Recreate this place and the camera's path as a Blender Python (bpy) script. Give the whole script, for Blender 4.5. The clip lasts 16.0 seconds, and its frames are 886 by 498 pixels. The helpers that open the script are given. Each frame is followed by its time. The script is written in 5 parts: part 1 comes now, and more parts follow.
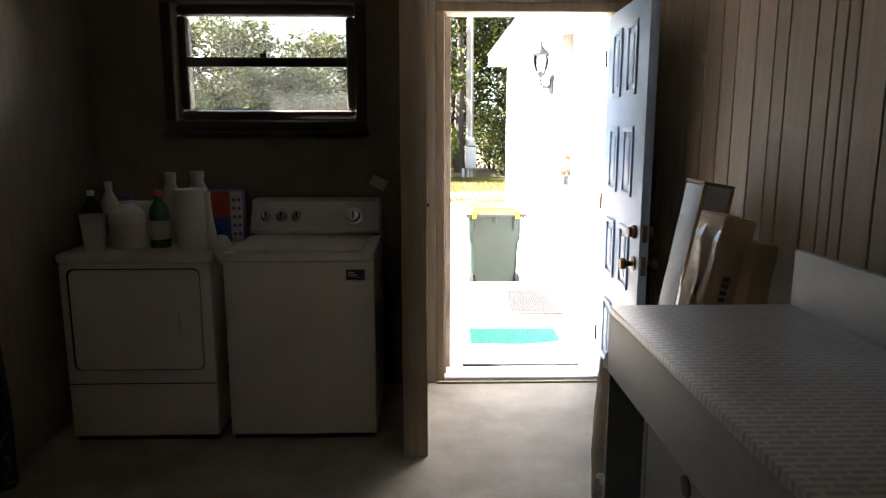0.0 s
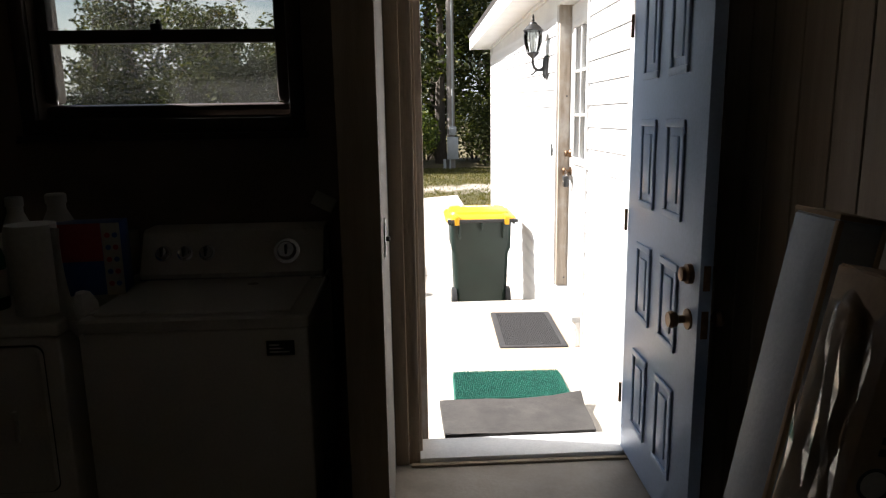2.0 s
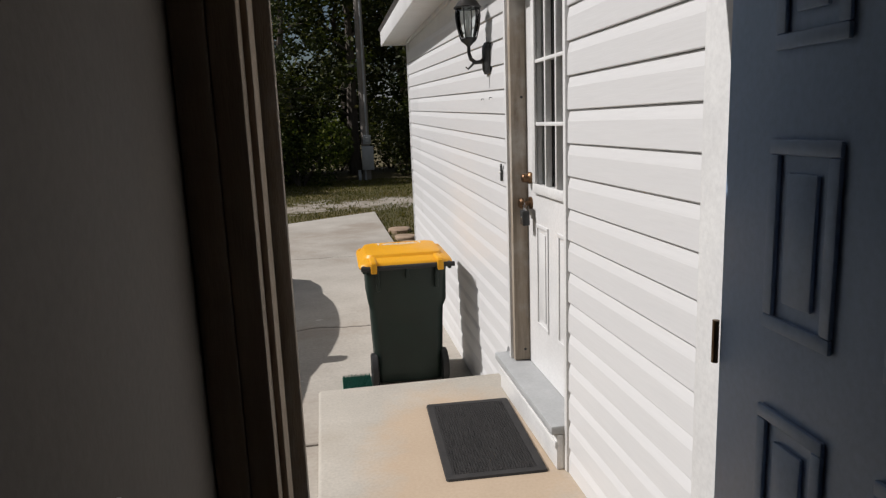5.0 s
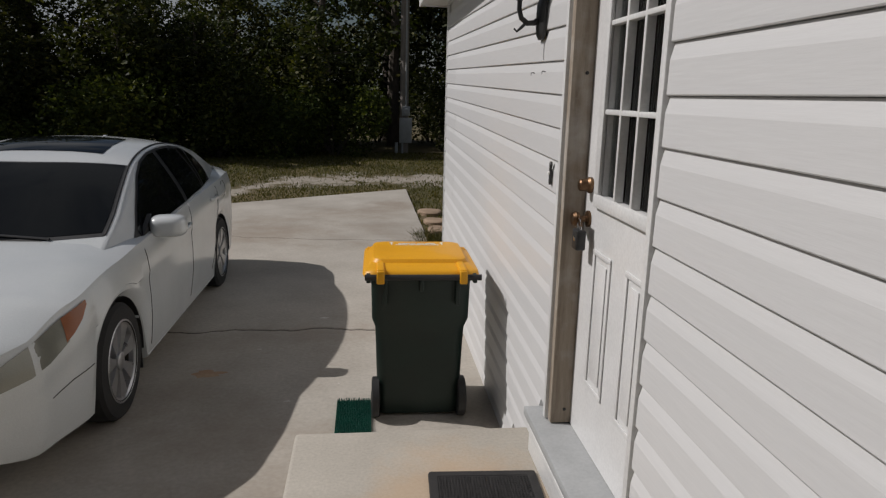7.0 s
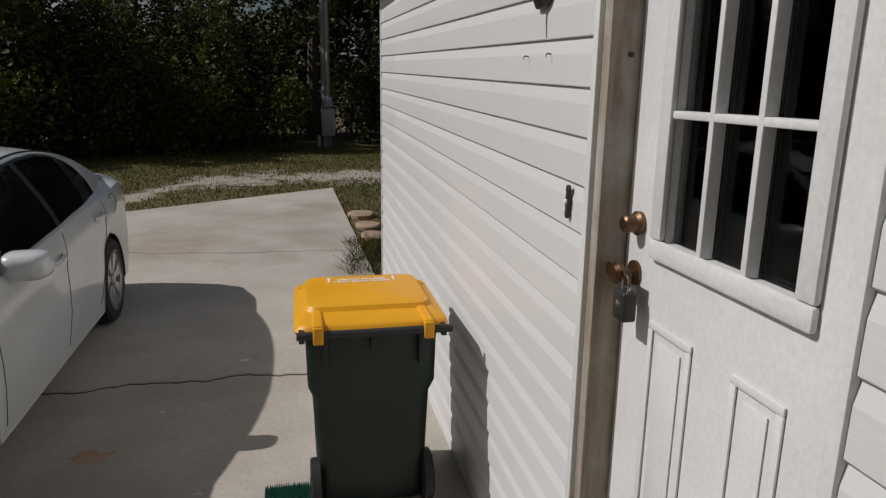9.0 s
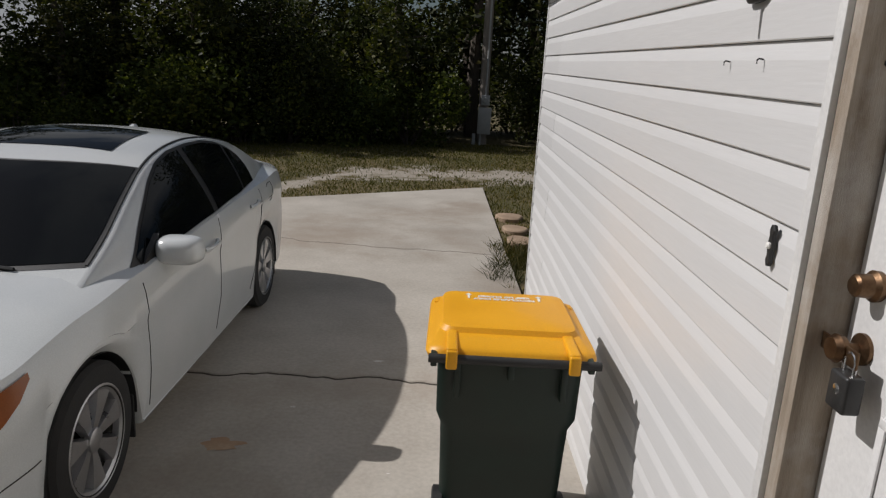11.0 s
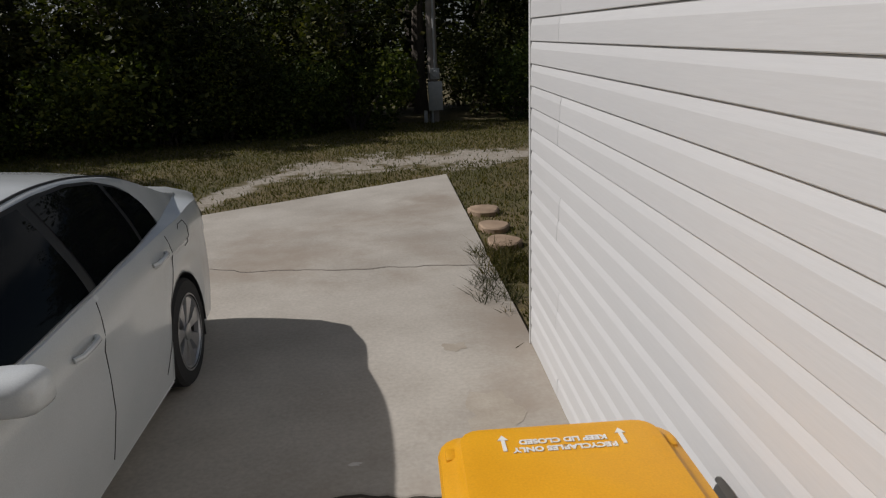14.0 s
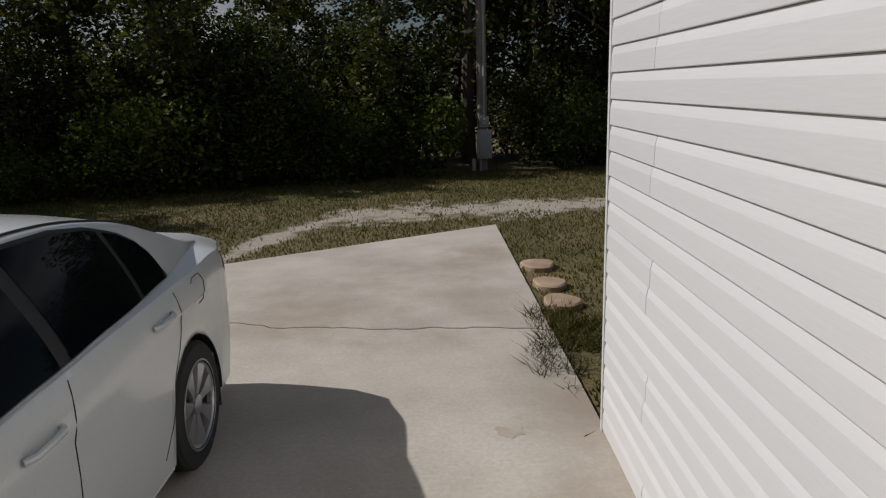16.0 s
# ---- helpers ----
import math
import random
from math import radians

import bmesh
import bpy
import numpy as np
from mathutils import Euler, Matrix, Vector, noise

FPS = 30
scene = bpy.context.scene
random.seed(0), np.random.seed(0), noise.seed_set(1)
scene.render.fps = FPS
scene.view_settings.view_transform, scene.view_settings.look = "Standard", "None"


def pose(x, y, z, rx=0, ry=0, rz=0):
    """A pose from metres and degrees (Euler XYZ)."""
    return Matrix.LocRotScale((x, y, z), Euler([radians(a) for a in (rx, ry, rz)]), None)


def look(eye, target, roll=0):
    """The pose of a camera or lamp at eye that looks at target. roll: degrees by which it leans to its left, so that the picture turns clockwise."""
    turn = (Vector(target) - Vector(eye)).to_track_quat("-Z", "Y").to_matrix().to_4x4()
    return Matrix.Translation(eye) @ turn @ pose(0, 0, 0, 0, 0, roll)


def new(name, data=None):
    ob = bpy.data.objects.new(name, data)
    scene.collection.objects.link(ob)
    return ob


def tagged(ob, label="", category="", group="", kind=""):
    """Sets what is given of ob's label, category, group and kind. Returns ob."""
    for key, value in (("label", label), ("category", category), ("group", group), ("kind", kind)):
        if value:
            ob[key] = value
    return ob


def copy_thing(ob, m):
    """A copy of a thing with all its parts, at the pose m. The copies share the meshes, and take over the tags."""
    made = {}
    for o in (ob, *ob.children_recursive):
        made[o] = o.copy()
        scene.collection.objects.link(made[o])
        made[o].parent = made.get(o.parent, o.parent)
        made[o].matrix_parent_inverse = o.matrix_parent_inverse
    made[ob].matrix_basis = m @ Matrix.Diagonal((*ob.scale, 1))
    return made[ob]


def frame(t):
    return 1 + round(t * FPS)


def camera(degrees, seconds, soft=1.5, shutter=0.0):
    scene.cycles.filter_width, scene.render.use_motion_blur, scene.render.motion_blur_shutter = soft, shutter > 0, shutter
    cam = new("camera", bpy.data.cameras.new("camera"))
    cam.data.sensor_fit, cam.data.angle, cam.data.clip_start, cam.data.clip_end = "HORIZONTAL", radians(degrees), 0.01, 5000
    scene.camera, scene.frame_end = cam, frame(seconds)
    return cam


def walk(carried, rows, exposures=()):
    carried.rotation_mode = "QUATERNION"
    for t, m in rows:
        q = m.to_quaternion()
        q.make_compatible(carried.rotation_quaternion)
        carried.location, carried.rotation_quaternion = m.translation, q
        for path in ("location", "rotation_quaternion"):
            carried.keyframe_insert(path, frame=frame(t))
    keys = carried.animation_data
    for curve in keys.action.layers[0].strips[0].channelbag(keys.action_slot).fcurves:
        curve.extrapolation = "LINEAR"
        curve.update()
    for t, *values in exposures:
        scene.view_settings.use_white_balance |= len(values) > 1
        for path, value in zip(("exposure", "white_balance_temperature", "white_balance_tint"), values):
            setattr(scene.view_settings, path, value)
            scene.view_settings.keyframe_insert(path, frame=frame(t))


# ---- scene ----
cam = camera(66.1, 16.0, soft=1.25)
EXPOSURES = [(0.0, 4.2), (0.5, 3.8), (1.0, 3.1), (1.5, 2.5), (2.0, 1.8), (2.5, 1.3), (3.0, 0.8), (3.5, 0.45), (4.0, 0.25), (5.2, -0.3), (6.5, -0.64), (8.2, -0.70), (10.5, -0.50), (12.5, -0.46), (13.5, -0.64), (14.2, -0.64), (15.0, -0.47), (16.0, -0.46)]
PATH = [
    (0, (-0.015, 0.288, 1.45), (0.038, 2.257, 1.105), 0.0),
    (0.5, (-0.03, 0.526, 1.482), (0.097, 2.491, 1.135), -0.1),
    (1, (0.001, 0.771, 1.489), (0.119, 2.73, 1.104), -1.9),
    (1.5, (0.028, 1.056, 1.47), (0.103, 3.025, 1.132), -0.8),
    (2, (0.069, 1.322, 1.483), (0.168, 3.284, 1.105), -0.9),
    (2.5, (0.01, 1.587, 1.475), (0.234, 3.539, 1.102), -2.0),
    (3, (0.084, 1.878, 1.493), (0.294, 3.832, 1.121), -1.8),
    (3.5, (0.15, 2.103, 1.506), (0.352, 4.056, 1.13), -0.8),
    (4, (0.139, 2.41, 1.489), (0.448, 4.347, 1.099), -1.7),
    (4.2, (0.147, 2.519, 1.492), (0.478, 4.457, 1.126), -2.7),
    (6.3, (0.353, 3.478, 1.546), (0.65, 5.413, 1.14), -0.1),
    (6.5, (0.374, 3.582, 1.536), (0.644, 5.515, 1.098), -0.0),
    (7, (0.42, 3.806, 1.53), (0.648, 5.744, 1.091), 1.4),
    (7.5, (0.403, 4.049, 1.53), (0.729, 5.973, 1.092), 1.5),
    (8, (0.35, 4.271, 1.533), (0.76, 6.159, 1.018), 2.4),
    (8.2, (0.395, 4.377, 1.541), (0.809, 6.274, 1.062), 0.0),
    (10.3, (0.412, 5.035, 1.548), (0.902, 6.922, 1.1), 2.7),
    (10.5, (0.423, 5.022, 1.565), (0.713, 6.955, 1.14), 1.8),
    (11, (0.423, 5.044, 1.554), (0.447, 6.985, 1.073), 3.0),
    (11.5, (0.39, 5.176, 1.577), (0.385, 7.131, 1.156), 2.1),
    (12, (0.346, 5.336, 1.592), (0.344, 7.281, 1.126), -0.4),
    (12.5, (0.356, 5.569, 1.576), (0.358, 7.502, 1.061), 0.1),
    (13, (0.392, 5.849, 1.568), (0.402, 7.767, 1.001), 0.8),
    (13.5, (0.374, 6.144, 1.573), (0.489, 8.044, 0.959), -0.8),
    (14, (0.335, 6.401, 1.607), (0.475, 8.317, 1.051), -2.2),
    (14.5, (0.395, 6.623, 1.608), (0.42, 8.556, 1.098), -1.9),
    (15, (0.416, 6.763, 1.628), (0.331, 8.694, 1.114), -1.3),
    (15.5, (0.392, 6.874, 1.592), (0.319, 8.82, 1.137), -1.0),
    (16, (0.304, 7.066, 1.514), (0.325, 9.023, 1.099), -1.5),
]
walk(cam, [(t, look(eye, target, roll)) for t, eye, target, roll in PATH], EXPOSURES)

# ---- world and sun ----
SUN_FROM = Vector((-1.0, 0.20, 0.95)).normalized()
world = bpy.data.worlds.new("sky")
scene.world = world
world.use_nodes = True
wn = world.node_tree.nodes
sky = wn.new("ShaderNodeTexSky")
sky.sky_type, sky.sun_disc = "NISHITA", False
sky.sun_elevation = math.asin(SUN_FROM.z)
sky.sun_rotation = math.atan2(SUN_FROM.x, SUN_FROM.y)
sky.dust_density, sky.air_density = 1.6, 1.0

# broken fair-weather cloud over the blue
where = wn.new("ShaderNodeTexCoord")
flat = wn.new("ShaderNodeMapping")
flat.inputs["Scale"].default_value = (1.0, 1.0, 2.6)
puffs = wn.new("ShaderNodeTexNoise")
puffs.inputs["Scale"].default_value, puffs.inputs["Detail"].default_value, puffs.inputs["Roughness"].default_value = 2.6, 6.0, 0.55
cover = wn.new("ShaderNodeValToRGB")
cover.color_ramp.elements[0].position, cover.color_ramp.elements[1].position = 0.47, 0.62
cloud = wn.new("ShaderNodeMix")
cloud.data_type = "RGBA"
cloud.inputs[7].default_value = (9.0, 9.3, 9.9, 1)
wl = world.node_tree.links
wl.new(where.outputs["Generated"], flat.inputs[0])
wl.new(flat.outputs[0], puffs.inputs["Vector"])
wl.new(puffs.outputs[0], cover.inputs[0])
wl.new(cover.outputs[0], cloud.inputs[0])
wl.new(sky.outputs[0], cloud.inputs[6])
wl.new(cloud.outputs[2], wn["Background"].inputs[0])
wn["Background"].inputs[1].default_value = 0.043
sun = new("sun", bpy.data.lights.new("sun", "SUN"))
sun.data.energy, sun.data.angle, sun.data.color = 4.6, radians(0.55), (1.0, 0.960, 0.952)
sun.matrix_world = look(SUN_FROM * 30, (0, 0, 0))


# ---- materials ----
def nodes_of(name, rough=0.6, metal=0.0, spec=0.5):
    m = bpy.data.materials.new(name)
    m.use_nodes = True
    nt = m.node_tree
    b = nt.nodes["Principled BSDF"]
    b.inputs["Roughness"].default_value = rough
    b.inputs["Metallic"].default_value = metal
    b.inputs["Specular IOR Level"].default_value = spec
    return m, nt, b


def tex(nt, scale, detail=4.0, stretch=(1, 1, 1), kind="ShaderNodeTexNoise", rough=0.55):
    co = nt.nodes.new("ShaderNodeTexCoord")
    mp = nt.nodes.new("ShaderNodeMapping")
    mp.inputs["Scale"].default_value = stretch
    nt.links.new(co.outputs["Object"], mp.inputs["Vector"])
    n = nt.nodes.new(kind)
    n.inputs["Scale"].default_value = scale
    if kind == "ShaderNodeTexNoise":
        n.inputs["Detail"].default_value = detail
        n.inputs["Roughness"].default_value = rough
    nt.links.new(mp.outputs[0], n.inputs["Vector"])
    return n


def ramp(nt, fac, stops):
    r = nt.nodes.new("ShaderNodeValToRGB")
    while len(r.color_ramp.elements) < len(stops):
        r.color_ramp.elements.new(0.5)
    for e, (p, c) in zip(r.color_ramp.elements, stops):
        e.position = p
        e.color = (*c, 1) if len(c) == 3 else c
    nt.links.new(fac, r.inputs[0])
    return r.outputs[0]


def mix(nt, a, b, fac, mode="MIX"):
    m = nt.nodes.new("ShaderNodeMix")
    m.data_type, m.blend_type = "RGBA", mode
    for sock, v in ((m.inputs[0], fac), (m.inputs[6], a), (m.inputs[7], b)):
        if isinstance(v, (int, float)):
            sock.default_value = v
        elif isinstance(v, tuple):
            sock.default_value = (*v, 1)
        else:
            nt.links.new(v, sock)
    return m.outputs[2]


def bumped(nt, b, height, strength=0.3, dist=0.01):
    n = nt.nodes.new("ShaderNodeBump")
    n.inputs["Strength"].default_value, n.inputs["Distance"].default_value = strength, dist
    nt.links.new(height, n.inputs["Height"])
    nt.links.new(n.outputs[0], b.inputs["Normal"])


def surface(name, c1, c2, rough=0.6, scale=6.0, fine=90.0, bump=0.15, metal=0.0, stretch=(1, 1, 1), stain=None, spec=0.5, vary=0.0, dist=0.004, grain=0.86):
    """Two-scale mottled surface: broad tone between c1 and c2, fine grain as relief and roughness."""
    m, nt, b = nodes_of(name, rough, metal, spec)
    n1, n2 = tex(nt, scale, 5, stretch), tex(nt, fine, 4, stretch)
    col = ramp(nt, n1.outputs[0], [(0.3, c1), (0.7, c2)])
    g = ramp(nt, n2.outputs[0], [(0.25, (grain,) * 3), (0.75, (1, 1, 1))])
    col = mix(nt, col, g, 1.0, "MULTIPLY")
    if stain:
        s = tex(nt, scale * 0.4, 6, rough=0.65)
        col = mix(nt, col, stain[0], ramp(nt, s.outputs[0], [(stain[1], (0, 0, 0)), (stain[1] + 0.16, (stain[2],) * 3)]))
    if vary:
        oi = nt.nodes.new("ShaderNodeObjectInfo")
        col = mix(nt, col, ramp(nt, oi.outputs["Random"], [(0, (1 - vary,) * 3), (1, (1, 1, 1))]), 1.0, "MULTIPLY")
    nt.links.new(col, b.inputs["Base Color"])
    r = nt.nodes.new("ShaderNodeMapRange")
    r.inputs[3].default_value, r.inputs[4].default_value = max(rough - 0.1, 0.02), min(rough + 0.12, 1)
    nt.links.new(n1.outputs[0], r.inputs[0])
    nt.links.new(r.outputs[0], b.inputs["Roughness"])
    if bump:
        bumped(nt, b, n2.outputs[0], bump, dist)
    return m


def plain(name, c, rough=0.5, metal=0.0, spec=0.5):
    return surface(name, tuple(x * 0.92 for x in c), c, rough, 9, 160, 0.04, metal, spec=spec)


def glass_mat(name, tint=(0.9, 0.93, 0.92), rough=0.02):
    m, nt, b = nodes_of(name, rough)
    b.inputs["Base Color"].default_value = (*tint, 1)
    b.inputs["Transmission Weight"].default_value = 1.0
    b.inputs["IOR"].default_value = 1.02
    g = nt.nodes.new("ShaderNodeBsdfGlossy")
    g.inputs["Roughness"].default_value = rough
    t = nt.nodes.new("ShaderNodeBsdfTransparent")
    t.inputs[0].default_value = (*tint, 1)
    f = nt.nodes.new("ShaderNodeFresnel")
    f.inputs[0].default_value = 1.5
    mx = nt.nodes.new("ShaderNodeMixShader")
    nt.links.new(f.outputs[0], mx.inputs[0])
    nt.links.new(t.outputs[0], mx.inputs[1])
    nt.links.new(g.outputs[0], mx.inputs[2])
    nt.links.new(mx.outputs[0], nt.nodes["Material Output"].inputs[0])
    return m


CONCRETE = surface("driveway concrete", (0.40, 0.36, 0.305), (0.55, 0.51, 0.445), 0.85, 1.3, 38, 0.35, stain=((0.30, 0.245, 0.19), 0.50, 0.75), grain=0.80)
STEP_CONCRETE = surface("landing concrete", (0.42, 0.385, 0.33), (0.54, 0.50, 0.43), 0.82, 1.6, 70, 0.22, stain=((0.33, 0.28, 0.215), 0.52, 0.6), grain=0.8)
ROOM_FLOOR = surface("worn room floor", (0.20, 0.17, 0.135), (0.37, 0.33, 0.275), 0.7, 3.0, 60, 0.2, stain=((0.15, 0.115, 0.08), 0.52, 0.7))
SIDING = surface("white vinyl siding", (0.635, 0.635, 0.63), (0.69, 0.69, 0.685), 0.42, 2.0, 55, 0.16, stretch=(1, 0.12, 1.6), vary=0.03, grain=0.96)
WHITE_TRIM = surface("white painted trim", (0.66, 0.66, 0.65), (0.76, 0.76, 0.74), 0.45, 5, 80, 0.1)
SOFFIT = surface("white soffit", (0.66, 0.66, 0.64), (0.74, 0.74, 0.73), 0.5, 5, 80, 0.1)
OLD_WOOD = surface("weathered bare jamb wood", (0.24, 0.19, 0.14), (0.42, 0.36, 0.29), 0.8, 7, 90, 0.5, stretch=(6, 6, 0.5), stain=((0.50, 0.48, 0.45), 0.5, 0.6))
PANELLING = surface("wood wall panelling", (0.25, 0.195, 0.145), (0.36, 0.29, 0.22), 0.55, 5, 60, 0.35, stretch=(5, 5, 0.35), vary=0.12)
DARK_WALL = surface("brown painted wall", (0.20, 0.155, 0.12), (0.26, 0.205, 0.16), 0.7, 3, 60, 0.2)
STUD = surface("bare stud wood", (0.30, 0.23, 0.16), (0.42, 0.33, 0.24), 0.7, 5, 80, 0.3, stretch=(6, 6, 0.4))
# partition board: far darker than off-white, the shade is painted into it
SHADED_WALL = surface("off-white wallboard with shade in its colour", (0.12, 0.10, 0.08), (0.175, 0.15, 0.122), 0.7, 3, 70, 0.15)
CEILING_M = surface("ceiling board", (0.66, 0.63, 0.58), (0.72, 0.70, 0.65), 0.8, 4, 60, 0.2)
ENAMEL = surface("white appliance enamel", (0.64, 0.59, 0.51), (0.70, 0.65, 0.57), 0.3, 3, 120, 0.03)
# near-black for seams, and as painted shade in rim wells and toe gaps
DARK_GAP = plain("dark seam and gap shade", (0.03, 0.028, 0.025), 0.8)
DARK_FRAME = surface("dark window frame", (0.05, 0.035, 0.028), (0.08, 0.06, 0.05), 0.55, 8, 80, 0.1)
CHROME = plain("chrome", (0.72, 0.72, 0.72), 0.22, 1.0)
BRASS = surface("tarnished brass", (0.13, 0.075, 0.045), (0.22, 0.14, 0.08), 0.42, 40, 160, 0.1, 1.0)
BLACK_IRON = surface("black cast metal", (0.015, 0.015, 0.015), (0.03, 0.03, 0.03), 0.42, 20, 120, 0.15)
BLACK_PLASTIC = surface("black plastic", (0.018, 0.018, 0.018), (0.03, 0.03, 0.03), 0.5, 12, 120, 0.1)
DOOR_BLUE = surface("blue-grey door paint", (0.29, 0.40, 0.58), (0.35, 0.46, 0.65), 0.36, 4, 70, 0.12)
DOOR_WHITE = surface("white door enamel", (0.70, 0.70, 0.69), (0.77, 0.77, 0.76), 0.35, 4, 90, 0.05)
BIN_GREEN = surface("dark green bin plastic", (0.006, 0.016, 0.011), (0.010, 0.025, 0.018), 0.48, 5, 150, 0.12)
LID_YELLOW = surface("yellow lid plastic", (0.78, 0.36, 0.006), (0.86, 0.42, 0.010), 0.42, 4, 160, 0.08)
LETTER = plain("white print", (0.85, 0.84, 0.80), 0.6)
TURF = surface("green mat bristle", (0.005, 0.085, 0.060), (0.015, 0.15, 0.105), 0.75, 30, 160, 0.3)
RUBBER = surface("black rubber mat", (0.018, 0.017, 0.017), (0.035, 0.033, 0.032), 0.75, 20, 120, 0.4)
GREY_MAT = surface("grey worn mat", (0.030, 0.027, 0.024), (0.058, 0.053, 0.047), 0.9, 9, 120, 0.5, stain=((0.10, 0.09, 0.078), 0.55, 0.5))
CARDBOARD = surface("brown cardboard", (0.30, 0.21, 0.13), (0.38, 0.27, 0.17), 0.8, 5, 80, 0.15)
CARD_WHITE = surface("whitish printed carton", (0.45, 0.42, 0.36), (0.56, 0.53, 0.46), 0.6, 6, 80, 0.1)
CARTON_GREY = surface("blue-grey coated carton", (0.30, 0.33, 0.37), (0.38, 0.41, 0.45), 0.5, 6, 80, 0.1)
GREY_BOARD = surface("grey laminate", (0.20, 0.21, 0.215), (0.26, 0.27, 0.275), 0.5, 5, 90, 0.1)
CAR_PAINT = surface("white car paint", (0.62, 0.65, 0.65), (0.68, 0.70, 0.70), 0.22, 2, 200, 0.0)
CAR_PAINT.node_tree.nodes["Principled BSDF"].inputs["Coat Weight"].default_value = 0.6
CAR_GLASS, _, glass_node = nodes_of("dark tinted car glass", 0.02, spec=0.13)
glass_node.inputs["Base Color"].default_value = (0.004, 0.005, 0.006, 1)
TYRE = surface("tyre rubber", (0.015, 0.015, 0.015), (0.028, 0.027, 0.026), 0.8, 20, 120, 0.3)
ALLOY = plain("silver alloy", (0.55, 0.55, 0.56), 0.3, 0.9)
LAMP_CLEAR = plain("clouded headlamp plastic", (0.30, 0.30, 0.26), 0.15, 0.3)
LAMP_AMBER = plain("amber lens", (0.30, 0.10, 0.035), 0.2)
LAMP_RED = plain("red lens", (0.30, 0.02, 0.02), 0.15)
BARK = surface("grey bark", (0.07, 0.055, 0.042), (0.14, 0.115, 0.09), 0.9, 8, 60, 0.8, stretch=(3, 3, 0.6), dist=0.02)
POLE_WOOD = surface("weathered pole wood", (0.20, 0.175, 0.15), (0.32, 0.285, 0.25), 0.85, 6, 60, 0.5, stretch=(5, 5, 0.4))
METER_GREY = surface("grey painted meter box", (0.36, 0.37, 0.37), (0.44, 0.45, 0.45), 0.5, 6, 80, 0.1)
STONE = surface("tan stepping stone", (0.30, 0.21, 0.14), (0.44, 0.32, 0.22), 0.85, 6, 70, 0.5)


def ring_stain(m, centre, size, colour, amount):
    """Rust bled out round a thing that long stood at centre."""
    nt = m.node_tree
    b = nt.nodes["Principled BSDF"]
    old = b.inputs["Base Color"].links[0].from_socket
    co = nt.nodes.new("ShaderNodeTexCoord")
    mp = nt.nodes.new("ShaderNodeMapping")
    mp.vector_type = "TEXTURE"
    mp.inputs["Location"].default_value = centre
    mp.inputs["Scale"].default_value = size
    nt.links.new(co.outputs["Object"], mp.inputs[0])
    ln = nt.nodes.new("ShaderNodeVectorMath")
    ln.operation = "LENGTH"
    nt.links.new(mp.outputs[0], ln.inputs[0])
    n = tex(nt, 4.5, 6, rough=0.65)
    ad = nt.nodes.new("ShaderNodeMath")
    ad.operation = "ADD"
    nt.links.new(ln.outputs["Value"], ad.inputs[0])
    nt.links.new(n.outputs[0], ad.inputs[1])
    fac = ramp(nt, ad.outputs[0], [(0.95, (amount,) * 3), (1.0, (amount * 0.8,) * 3)])
    r = fac.node
    r.color_ramp.elements[0].position, r.color_ramp.elements[1].position = 0.72, 1.0
    mr = nt.nodes.new("ShaderNodeMath")
    mr.operation = "MULTIPLY"
    mr.inputs[1].default_value = 0.62
    nt.links.new(ad.outputs[0], mr.inputs[0])
    nt.links.new(mr.outputs[0], r.inputs[0])
    r.color_ramp.elements[1].color = (0, 0, 0, 1)
    nt.links.new(mix(nt, old, colour, fac), b.inputs["Base Color"])


ring_stain(STEP_CONCRETE, (0.80, 5.75, 0), (0.50, 0.85, 1.0), (0.50, 0.33, 0.18), 0.5)
CLEAR = glass_mat("clear glass")
DUSTY = glass_mat("dusty window glass", (0.80, 0.80, 0.76), 0.08)
ROOF_M = surface("roof shingle", (0.10, 0.095, 0.09), (0.16, 0.15, 0.14), 0.9, 8, 80, 0.5)
PAPER = surface("paper sack", (0.40, 0.33, 0.25), (0.55, 0.47, 0.38), 0.75, 7, 60, 0.4)
tree_ = DUSTY.node_tree          # a film of dust over the panes
dust = tree_.nodes.new("ShaderNodeBsdfTranslucent")
dust.inputs[0].default_value = (0.75, 0.74, 0.70, 1)
veil = tree_.nodes.new("ShaderNodeMixShader")
specks = tex(tree_, 7, 5)
tree_.links.new(ramp(tree_, specks.outputs[0], [(0.3, (0.02,) * 3), (0.75, (0.055,) * 3)]), veil.inputs[0])
tree_.links.new(tree_.nodes["Material Output"].inputs[0].links[0].from_socket, veil.inputs[1])
tree_.links.new(dust.outputs[0], veil.inputs[2])
tree_.links.new(veil.outputs[0], tree_.nodes["Material Output"].inputs[0])
FILM = glass_mat("clear plastic film", (0.92, 0.92, 0.92), 0.12)


